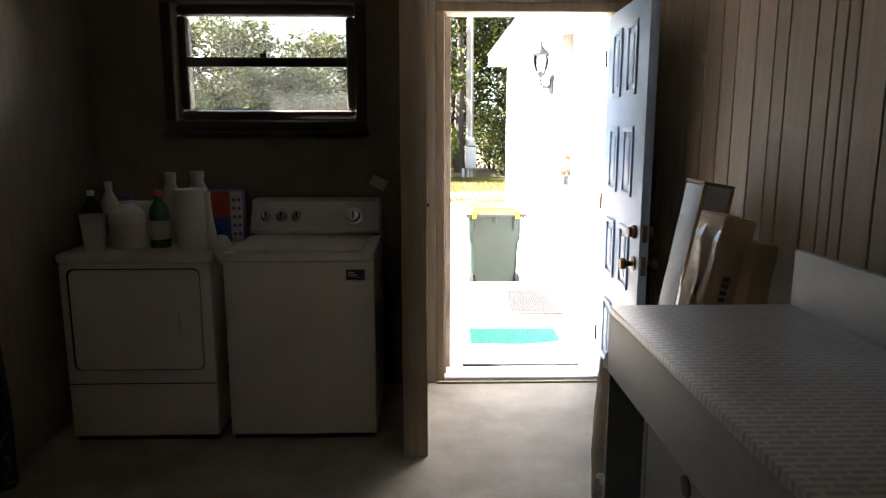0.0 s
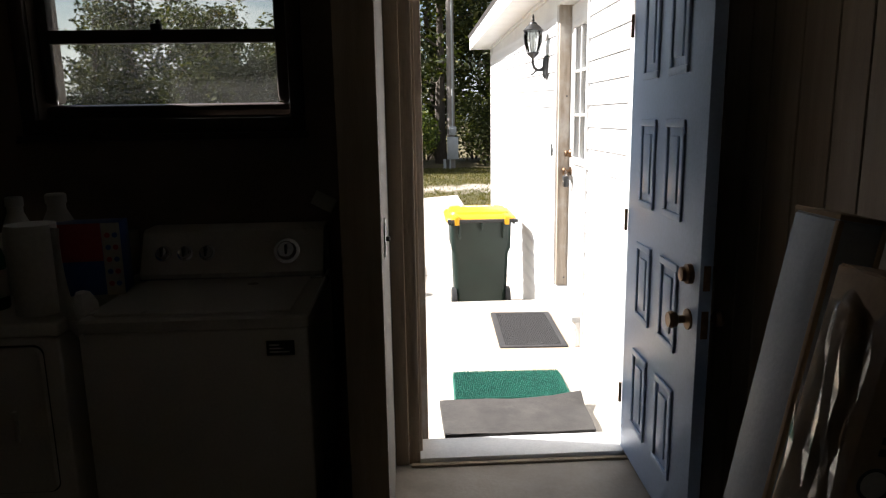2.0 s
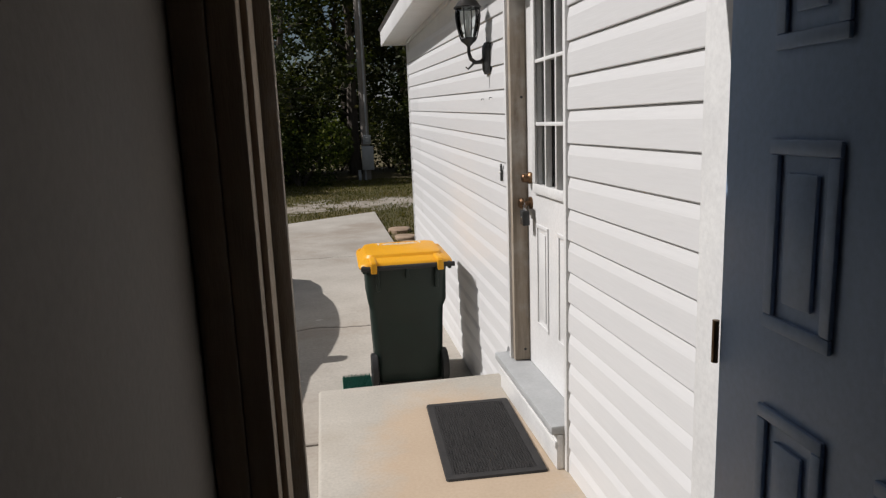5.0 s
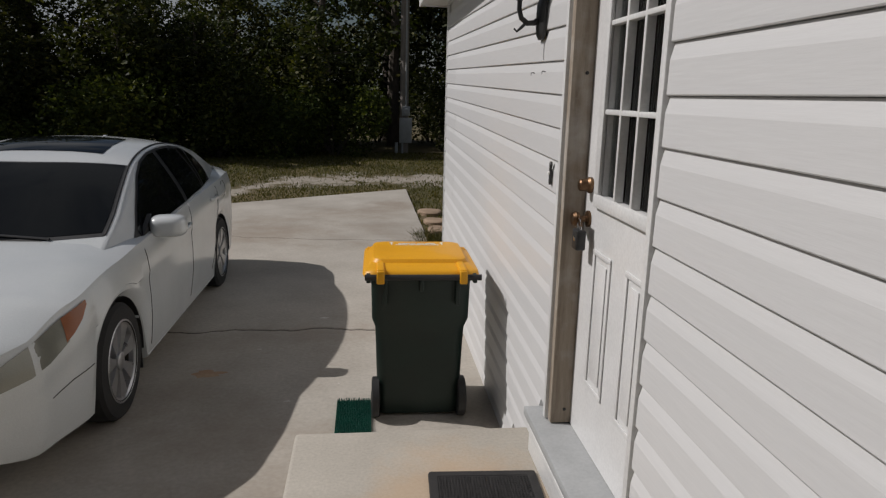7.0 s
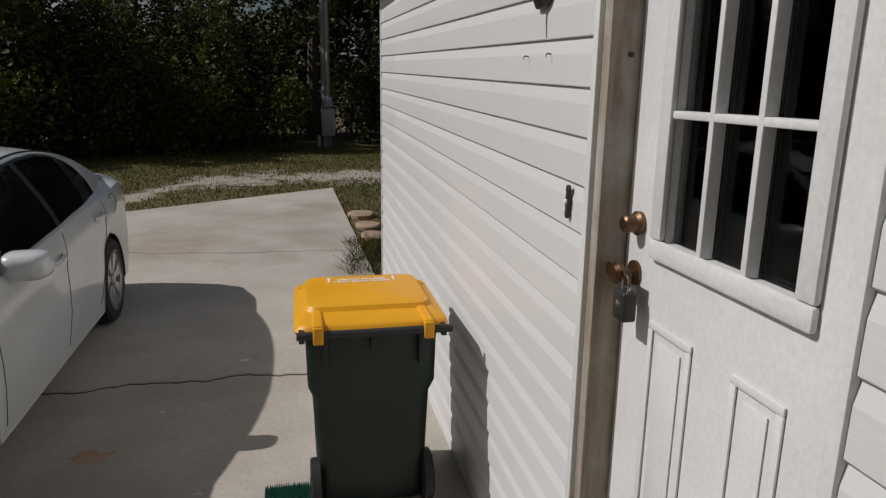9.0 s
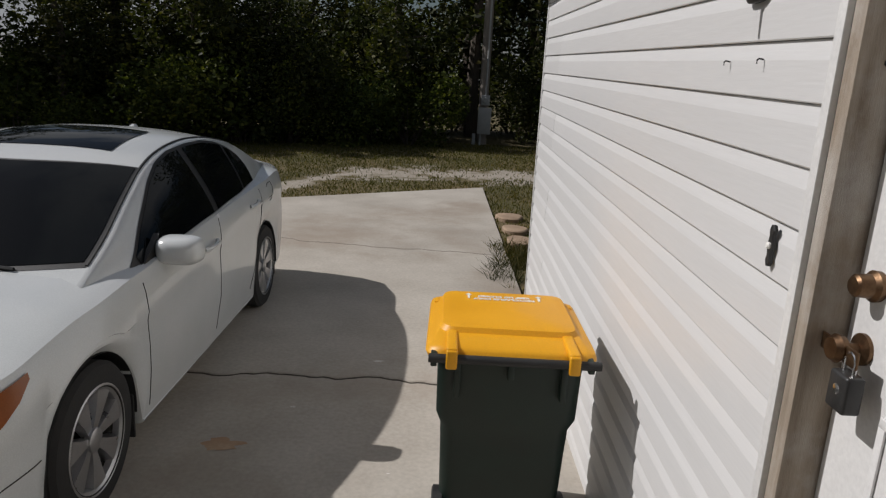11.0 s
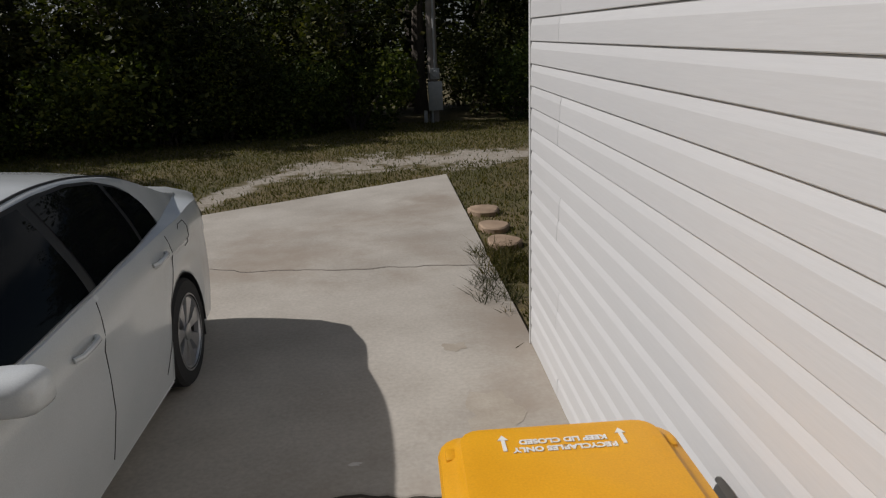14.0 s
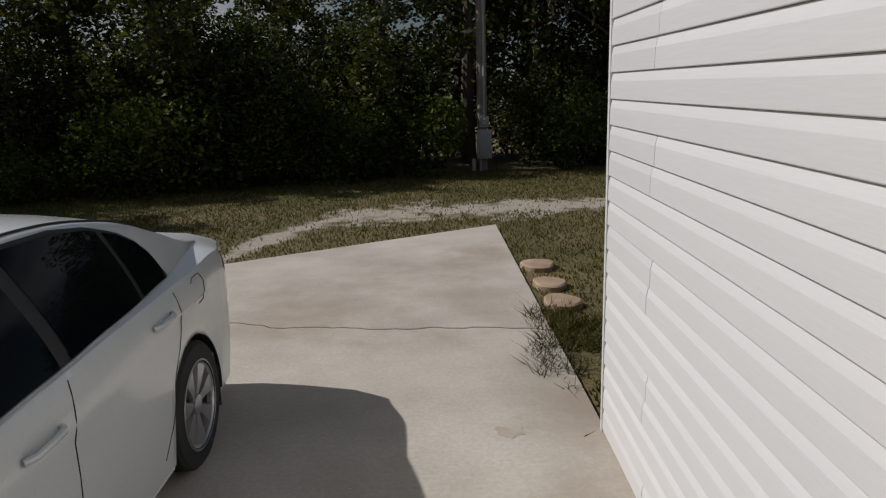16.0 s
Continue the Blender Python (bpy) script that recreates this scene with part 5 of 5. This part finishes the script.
for sgn, x0 in ((-1, 0.0), (1, 0.042)):
    part("knob", lathe([(0.034, 0), (0.034, 0.007), (0.013, 0.014), (0.013, 0.035), (0.024, 0.042), (0.029, 0.056), (0.024, 0.068)], 20, pose(x0, -DW + 0.072, 0.80, 0, 90 * sgn)), BRASS, bd)
    part("deadbolt", lathe([(0.033, 0), (0.032, 0.016), (0.025, 0.022), (0.023, 0.034), (0.018, 0.036)], 20, pose(x0, -DW + 0.072, 0.95, 0, 90 * sgn)), BRASS, bd)
for z in (0.25, 1.02, 1.80):
    part("hinge", lathe([(0.007, z - 0.045), (0.007, z + 0.045)], 10, pose(-0.006, 0.006, 0)), BRASS, bd)

# grey laminate counter with protective film
mfilm, nt, b = nodes_of("printed protective film", 0.38)
br = tex(nt, 1.0, kind="ShaderNodeTexBrick", stretch=(16, 16, 16))
br.offset = 0.5
br.inputs["Scale"].default_value = 1.0
br.inputs["Mortar Size"].default_value = 0.10
br.inputs["Mortar Smooth"].default_value = 0.6
br.inputs["Brick Width"].default_value, br.inputs["Row Height"].default_value = 0.75, 0.30
br.inputs["Color1"].default_value, br.inputs["Color2"].default_value, br.inputs["Mortar"].default_value = (0.19, 0.20, 0.205, 1), (0.22, 0.225, 0.225, 1), (0.33, 0.33, 0.315, 1)
n = tex(nt, 5, 5)
nt.links.new(mix(nt, br.outputs[0], ramp(nt, n.outputs[0], [(0.3, (0.75, 0.75, 0.75)), (0.7, (1, 1, 1))]), 1.0, "MULTIPLY"), b.inputs["Base Color"])
n2 = tex(nt, 60, 3)
bumped(nt, b, n2.outputs[0], 0.12, 0.003)
ctr = thing("counter", "grey laminate counter with film-covered top and open front", "counter")
CX0, CX1, CY0, CY1, CZ = 0.497, 1.005, 0.15, 2.11, 0.97
part("top", bx(CX0, CX1, CY0, CY1, CZ - 0.022, CZ, 0.002), mfilm, ctr, "film-covered top with a repeating print")
part("apron", bx(CX0 + 0.002, CX0 + 0.022, CY0, CY1, CZ - 0.19, CZ - 0.023, 0.001), GREY_BOARD, ctr)
part("end_panel", bx(CX0 + 0.002, CX1, CY1 - 0.024, CY1 - 0.002, 0.0, CZ - 0.191), GREY_BOARD, ctr)
part("end_panel", bx(CX0 + 0.023, CX1, CY1 - 0.024, CY1 - 0.002, CZ - 0.19, CZ - 0.023), GREY_BOARD, ctr)
part("divider", bx(CX0 + 0.002, CX1, 1.76, 1.784, 0.0, CZ - 0.191), GREY_BOARD, ctr)
part("front_panel", bx(CX0 + 0.003, CX0 + 0.021, CY0 + 0.03, 1.758, 0.08, CZ - 0.192), GREY_BOARD, ctr)
part("back_panel", bx(CX1 - 0.02, CX1 - 0.001, CY0 + 0.03, CY1 - 0.025, 0.0, CZ - 0.024), GREY_BOARD, ctr)
part("splash_board", bx(CX1 + 0.001, CX1 + 0.021, CY0, CY1, 0.0, CZ + 0.155, 0.001), GREY_BOARD, ctr)
part("grommet", lathe([(0.022, 0), (0.022, 0.004), (0.016, 0.005)], 16, pose(CX0 + 0.003, 1.52, 0.755, 0, -90)), BLACK_PLASTIC, ctr)
part("screw_hole", lathe([(0.006, 0), (0.006, 0.002)], 8, pose(CX1 + 0.001, 1.7, CZ + 0.10, 0, -90)), BLACK_PLASTIC, ctr)

# cartons leaning on the panelled wall
def leaning(name, label, y, w, h, t, foot, mat, tilt, turn=0, z=0.0):
    ob = thing(name, label, "carton")
    ob.matrix_world = pose(foot, y, z, 0, tilt, turn)
    part("carton", bx(0, t, -w / 2, w / 2, 0.0, h, 0.004), mat, ob)
    part("flap", bx(0.004, t - 0.004, -w / 2 + 0.004, w / 2 - 0.004, h + 0.0005, h + 0.004), mat, ob)
    return ob


l1 = leaning("flat_carton", "flat blue-grey carton with brown edges leaning on panelling", 2.81, 0.17, 1.27, 0.11, 0.775, CARTON_GREY, 10)
for e0, e1 in ((-0.003, 0.010), (0.100, 0.113)):
    part("edge", bx(e0, e1, -0.088, -0.074, 0.001, 1.272, 0.002), CARDBOARD, l1, "brown board edge")
part("edge", bx(-0.003, 0.113, -0.088, 0.086, 1.2745, 1.286, 0.002), CARDBOARD, l1)
l2 = leaning("long_carton", "brown cardboard carton in torn clear film leaning on the wall", 2.58, 0.20, 1.19, 0.11, 0.745, CARDBOARD, 11)
part("emblem", lathe([(0.035, 0), (0.035, 0.001)], 24, pose(0.055, -0.1005, 0.80, 90)), BLACK_PLASTIC, l2)
part("emblem_ring", lathe([(0.028, 0), (0.028, 0.0015)], 24, pose(0.055, -0.1005, 0.80, 90)), CARD_WHITE, l2)
for i in range(6):
    part("print_bar", bx(0.045, 0.068, -0.1015, -0.1003, 0.86 + 0.024 * i, 0.875 + 0.024 * i), BLACK_PLASTIC, l2)
wrap = bmesh.new()
rows = [[wrap.verts.new((-0.008 + 0.016 * noise.noise((i * 0.7, j * 0.5, 1)) + 0.03 * (j == 12), -0.11 + 0.03 * i + 0.01 * noise.noise((i, j, 4)), 0.25 + 0.078 * j)) for i in range(8)] for j in range(13)]
for r0, r1 in zip(rows, rows[1:]):
    for i in range(7):
        wrap.faces.new((r0[i], r0[i + 1], r1[i + 1], r1[i]))
part("film", wrap, FILM, l2, "crinkled clear plastic film", smooth=0)
l3 = leaning("dark_carton", "dark brown carton leaning behind the film-wrapped one", 2.46, 0.12, 1.10, 0.07, 0.885, CARDBOARD, 8.5)


def sack(name, label, x, y, w, d, h, mat, seed):
    rings = []
    for k2 in range(12):
        f = k2 / 11
        q = 1.0 + 0.10 * math.sin(f * 3.0) - 0.28 * max(0, f - 0.7) * 2
        rings.append([(x + w * q * math.cos(a) * (1 + 0.16 * noise.noise((math.cos(a) * 2, math.sin(a) * 2 + seed, f * 5))), y + d * q * math.sin(a) * (1 + 0.16 * noise.noise((math.cos(a) * 2, math.sin(a) * 2, f * 6 + seed))), h * f + (0.035 * noise.noise((a * 2, seed, 1)) if k2 > 8 else 0)) for a in (2 * math.pi * i / 26 for i in range(26))])
    return loft(rings)


sk = thing("paper_sack", "crumpled paper sack with an orange printed panel on the floor", "sack")
part("bag", sack("bag", "", 0.605, 2.33, 0.07, 0.13, 0.72, PAPER, 3), PAPER, sk, smooth=25)
part("print", bx(0.56, 0.64, 2.185, 2.21, 0.46, 0.60), plain("faded orange print", (0.45, 0.20, 0.08), 0.7), sk)
PLASTIC_BAG = surface("white carrier plastic", (0.40, 0.38, 0.35), (0.62, 0.60, 0.57), 0.35, 9, 50, 0.5, stain=((0.05, 0.05, 0.09), 0.54, 0.9))
single("plastic_sack", sack("bag2", "", 0.55, 2.165, 0.065, 0.042, 0.42, PLASTIC_BAG, 9), PLASTIC_BAG, "crumpled printed plastic sack beside the counter", "sack", smooth=25)

# ---- utility pole ----
up_ = thing("utility_pole", "weathered wooden utility pole with a grey meter box", "utility pole", (1.70, 26.5, DRIVE - 0.03))
part("pole", lathe([(0.15, 0), (0.14, 2.0), (0.12, 9.5)], 16), POLE_WOOD, up_)
part("meter_box", bx(-0.16, 0.24, -0.30, -0.13, 0.35, 1.15, 0.015), METER_GREY, up_)
part("meter", lathe([(0.10, 0), (0.10, 0.07), (0.08, 0.10)], 20, pose(0.05, -0.13, 1.36, 90)), METER_GREY, up_)
part("meter_base", bx(-0.08, 0.18, -0.20, -0.12, 1.22, 1.52, 0.01), METER_GREY, up_)
part("conduit", tube([(0.05, -0.16, 1.5), (0.05, -0.15, 4.0), (0.05, -0.14, 8.5)], 0.03, 8), METER_GREY, up_)
part("conduit", tube([(-0.06, -0.2, 0.0), (-0.06, -0.2, 0.36)], 0.03, 8), METER_GREY, up_)
part("post", bx(-0.30, -0.20, -0.2, -0.1, 0.0, 0.35, 0.01), METER_GREY, up_)

# ---- vegetation ----
rng = np.random.default_rng(5)


def leaf_mesh(name, centres, size, mat, droop=0.3, long=1.0):
    """Small bent leaves, two triangles each, at given centres."""
    n = len(centres)
    u = rng.normal(size=(n, 3))
    u[:, 2] = u[:, 2] * 0.5 - droop
    u /= np.linalg.norm(u, axis=1, keepdims=True)
    w = np.cross(u, rng.normal(size=(n, 3)))
    w /= np.linalg.norm(w, axis=1, keepdims=True)
    s = size * rng.uniform(0.6, 1.3, (n, 1))
    a, c = centres - u * s * long, centres + u * s * long
    b2, d = centres + w * s * 0.55, centres - w * s * 0.55
    co = np.stack([a, b2, c, d], 1).reshape(-1, 3)
    me = bpy.data.meshes.new(name)
    i0 = np.arange(n)[:, None] * 4
    faces = np.concatenate([i0 + np.array([0, 1, 2]), i0 + np.array([0, 2, 3])], 1).reshape(-1, 3)
    me.from_pydata(co.tolist(), [], faces.tolist())
    me.materials.append(mat)
    return me


def tree(name, label, h, spread, leaves, size, low, seed, mat, moss=0):
    rnd = random.Random(seed)
    t = thing(name, label, "tree", (0, -60, DRIVE - 0.03), group="woodland edge")
    bend = [(rnd.uniform(-0.3, 0.3) * i / 5, rnd.uniform(-0.3, 0.3) * i / 5, h * 0.85 * i / 6) for i in range(7)]
    bm = bmesh.new()
    tube_into(bm, bend, 0.16 + h * 0.008, 9, 0.04)
    ends = []
    for k2 in range(15):
        f = low + (1 - low) * (k2 + 0.5) / 15
        i = min(int(f * 6), 5)
        p0 = Vector(bend[i]).lerp(Vector(bend[i + 1]), f * 6 - i)
        a = k2 * 2.4 + rnd.uniform(-0.4, 0.4)
        ln = spread * (1.05 - 0.5 * f) * rnd.uniform(0.6, 1.1)
        p2 = p0 + Vector((math.cos(a) * ln, math.sin(a) * ln, ln * rnd.uniform(0.0, 0.5)))
        p1 = p0.lerp(p2, 0.5) + Vector((0, 0, rnd.uniform(0.0, 0.3)))
        tube_into(bm, [p0, p1, p2], 0.05, 5, 0.012)
        ends += [p1, p2, p0.lerp(p2, 0.75)]
    ends.append(Vector(bend[-1]) + Vector((0, 0, 0.3)))
    part("trunk", bm, BARK, t)
    cl = []
    per = leaves // len(ends)
    for e in ends:
        for _ in range(3):
            c = np.array(e) + rng.normal(size=3) * spread * 0.16
            q = rng.normal(size=(per // 3, 3))
            q /= np.linalg.norm(q, axis=1, keepdims=True)
            cl.append(c + q * rng.uniform(0.35, 1.0, (len(q), 1)) ** 0.5 * np.array([0.55, 0.55, 0.38]) * spread * 0.36)
    me = leaf_mesh("crown", np.concatenate(cl), size, mat)
    piece("crown", me, t)
    if moss:
        mp = []
        for e in ends[1::2]:
            for _ in range(moss):
                o = np.array(e) + rng.normal(size=3) * 0.35
                ln = rng.uniform(0.4, 1.3)
                q = np.linspace(0, 1, 14)[:, None]
                mp.append(o + q * np.array([0, 0, -ln]) + rng.normal(size=(14, 3)) * 0.035)
        piece("moss", leaf_mesh("moss", np.concatenate(mp), 0.07, MOSS, 2.0, 1.5), t)["label"] = "grey hanging moss"
    return t


def shrub(name, label, w, h, leaves, size, seed, mat):
    rnd = random.Random(seed)
    t = thing(name, label, "shrub", (0, -60, DRIVE - 0.03), group="undergrowth")
    bm = bmesh.new()
    cl = []
    for k2 in range(13):
        a, r = rnd.uniform(0, 6.28), rnd.uniform(0.1, 1) * w
        top = Vector((math.cos(a) * r, math.sin(a) * r, h * rnd.uniform(0.3, 1.0) * (1.1 - 0.5 * r / w)))
        tube_into(bm, [(0.1 * math.cos(a), 0.1 * math.sin(a), 0), top * 0.55 + Vector((0, 0, 0.15)), top], 0.025, 4, 0.006)
        q = rng.normal(size=(leaves // 13, 3))
        q /= np.linalg.norm(q, axis=1, keepdims=True)
        c = np.array(top) + q * rng.uniform(0.3, 1.0, (len(q), 1)) ** 0.5 * np.array([0.42 * w, 0.42 * w, 0.36 * h])
        c[:, 2] = np.abs(c[:, 2]) + 0.02
        cl.append(c)
    part("stem", bm, BARK, t)
    piece("foliage", leaf_mesh("foliage", np.concatenate(cl), size, mat), t)
    return t


TREES = [tree("tree", "tall dark oak at the wood's edge", 9.5, 2.6, 6600, 0.10, 0.22, 1, LEAF), tree("tree", "leafy oak with an uneven crown", 7.5, 2.4, 6200, 0.10, 0.18, 2, LEAF),
         tree("tree", "slender dark-leaved woodland tree", 10.5, 2.0, 5600, 0.095, 0.28, 3, LEAF), tree("tree", "oak hung with grey moss", 9.5, 2.8, 5200, 0.10, 0.30, 4, LEAF, 5)]
SHRUBS = [shrub("shrub", "dense green vine-covered shrub", 1.3, 2.4, 4200, 0.065, 11, LEAF_BUSH), shrub("shrub", "low leafy green shrub", 1.2, 1.5, 3400, 0.055, 12, LEAF_BUSH), shrub("shrub", "tall tangled dark undergrowth bush", 1.5, 3.4, 4800, 0.075, 13, LEAF)]
used_t, used_s = set(), set()


def put(src, used, k2, m):
    ob = src[k2]
    if k2 not in used:
        used.add(k2)
        ob.matrix_world = m
        return ob
    return copy_thing(ob, m)


rw = random.Random(21)


def edge_y(x):
    return 25.4 + 0.36 * x - 0.12 * max(-2 - x, 0)


spots = []
for row, (off, step) in enumerate(((1.6, 2.5), (4.2, 2.7), (7.4, 3.0))):
    x = -24.0 + row * 0.8
    while x < 15:
        spots.append((x + rw.uniform(-0.6, 0.6), edge_y(x) + off + rw.uniform(-0.7, 0.7), row))
        x += step
for x, y, row in spots:
    if abs(x - 1.75) < 1.5 and row == 0:
        continue
    k2 = 3 if 1.8 < x < 7 else rw.choice((0, 1, 1, 2, 0))
    s = rw.uniform(0.85, 1.12) + 0.06 * row
    if -13 < x < -1.6:
        s *= (0.60 + 0.05 * row) * rw.uniform(0.82, 1.25)
    put(TREES, used_t, k2, pose(x, y, DRIVE - 0.03, 0, 0, rw.uniform(0, 360))).scale = (s, s, s)
x = -22.0
while x < 13:
    for off in (0.2, 1.9, 5.6):
        k2 = rw.choice((0, 1, 2) if off < 1 else (0, 2, 2))
        if off < 3 and abs(x - 1.6) < (1.9 if off < 1 else 1.0):
            continue
        s = rw.uniform(0.8, 1.2)
        put(SHRUBS, used_s, k2, pose(x + rw.uniform(-0.5, 0.5), edge_y(x) + off + rw.uniform(-0.4, 0.4), DRIVE - 0.03, 0, 0, rw.uniform(0, 360))).scale = (s, s, s)
    x += 1.55


# the sunlit mounds of vine that stand out from the wood
for x, y, s in ((-1.6, 24.9, 0.85), (-0.5, 25.2, 1.0), (-4.9, 23.7, 1.25), (-6.3, 22.9, 1.0), (-3.7, 24.1, 0.85)):
    put(SHRUBS, used_s, 0, pose(x, y, DRIVE - 0.03, 0, 0, 70 * x)).scale = (s, s, s)


def lawn(name, n, x0, x1, y0, y1, h, w, keep, mat):
    p = np.stack([rng.uniform(x0, x1, n), rng.uniform(y0, y1, n)], 1)
    p = p[[keep(a, c) for a, c in p]]
    n = len(p)
    ang = rng.uniform(0, 6.28, n)
    d = np.stack([np.cos(ang), np.sin(ang), np.zeros(n)], 1)
    base = np.concatenate([p, np.full((n, 1), DRIVE - 0.032)], 1)
    hh = h * rng.uniform(0.5, 1.4, (n, 1))
    lean = rng.normal(size=(n, 3)) * (0.45 if h < 0.1 else 0.8)
    lean[:, 2] = 1
    ww = w * rng.uniform(0.6, 1.4, (n, 1))
    co = np.stack([base - d * ww, base + d * ww, base + lean * hh], 1).reshape(-1, 3)
    me = bpy.data.meshes.new(name)
    me.from_pydata(co.tolist(), [], (np.arange(n)[:, None] * 3 + np.array([0, 1, 2])).tolist())
    me.materials.append(mat)
    return new(name, me)


def on_lawn(a, c):
    if a < 1.26 and c < far_edge(a) + 0.02:
        return False
    if a > WALL_X and c < HOUSE_END + 0.02:
        return False
    d = abs(c - path_mid(a)) + 0.9 * noise.noise((a * 0.8, c * 0.8, 0)) + 0.7 * noise.noise((a * 4, c * 4, 2))
    return d > 0.72 or random.random() < 0.10


tagged(lawn("lawn_grass", 150000, -12, 9, 10.5, 26.5, 0.05, 0.009, on_lawn, GRASS), "short patchy lawn grass with yellowed blades", "grass", kind="stuff")
tagged(lawn("edge_grass", 3000, 1.0, 1.75, 10.55, 13.0, 0.11, 0.006, lambda a, c: a > 1.10 + 0.12 * noise.noise((c * 2, 3, 0)) and noise.noise((a * 2, c * 1.5, 7)) > -0.15, WEED), "long uncut grass along the driveway edge", "grass", kind="stuff")
tagged(lawn("grass_tuft", 320, 0.98, 1.3, 11.4, 12.1, 0.11, 0.005, lambda a, c: True, WEED), "weedy grass tuft spilling over the concrete", "grass tuft", kind="stuff")
for i, (x, y, w, d) in enumerate(((1.47, 14.65, 0.19, 0.25), (1.46, 13.82, 0.17, 0.22), (1.46, 13.16, 0.18, 0.21))):
    st = loft([[(x + w * q * math.cos(a) * (1 + 0.12 * math.sin(3 * a + i)), y + d * q * math.sin(a) * (1 + 0.1 * math.cos(2 * a + i)), z) for a in (2 * math.pi * k2 / 18 for k2 in range(18))] for q, z in ((1, DRIVE - 0.04), (1, DRIVE + 0.02), (0.9, DRIVE + 0.035))])
    single("stepping_stone", st, STONE, "tan stepping stone set in grass", "stepping stone", group="stepping stones")

# ---- wall boards and siding, piece by piece ----
y = ROOM_S
boards, rb_ = {}, random.Random(3)
while y < BACK - 0.005:
    w = rb_.choice((0.06, 0.09, 0.13, 0.16))
    w = min(w, BACK - y)
    key = round(w, 3)
    if key not in boards:
        boards[key] = mesh_of("board", bx(ROOM_R, ROOM_R + 0.007, 0.003, w - 0.003, 0.0, ROOM_H - 0.002, 0.002, 1), PANELLING)
    piece("board", boards[key], east, pose(0, y, 0))
    y += w
mesh_cache = {}


SAG = 1.45            # degrees by which the courses beyond the door climb


def course(y0, y1, z, sag=0.0):
    key = round(y1 - y0, 3)
    if key not in mesh_cache:
        mesh_cache[key] = mesh_of("siding_panel", prism(lap_profile_xz(), "y", 0.0, y1 - y0), SIDING)
    piece("siding_panel", mesh_cache[key], house, pose(WALL_X, y0, z + math.tan(radians(sag)) * (y0 - HD1), sag, random.uniform(-0.12, 0.12)))


def lap_profile_xz():
    return lap_profile()


for i in range(20):
    z = LAP0 + LAP * i
    if z + LAP > 2.40:
        continue
    if z > -0.05:
        course(OUT + 0.012, HD0 - 0.029, z)
    near = HD1 + 0.029 if z > 0.2 else (HD1 + 0.132 if z > -0.05 else (6.74 if z > -0.2 else 7.04))
    if i % 4 in (0, 3):          # panels of two courses, every other one pieced near the corner
        far = 9.88 + (0.022 if i % 4 == 3 else -0.02)
        course(near, far - 0.0015, z, SAG)
        course(far + 0.0015, HOUSE_END - 0.013, z, SAG)
    else:
        course(near, HOUSE_END - 0.013, z, SAG)

# the house stands a little askew to the laundry room
skew = pose(1.2, 6.5, 0, 0, 0, -0.45) @ pose(-1.2, -6.5, 0)
for ob in [o for o in scene.objects if o.parent is None]:
    if ob in (house, wd, lock, lan, bell) or ob.name.startswith("hook"):
        ob.matrix_basis = skew @ ob.matrix_basis
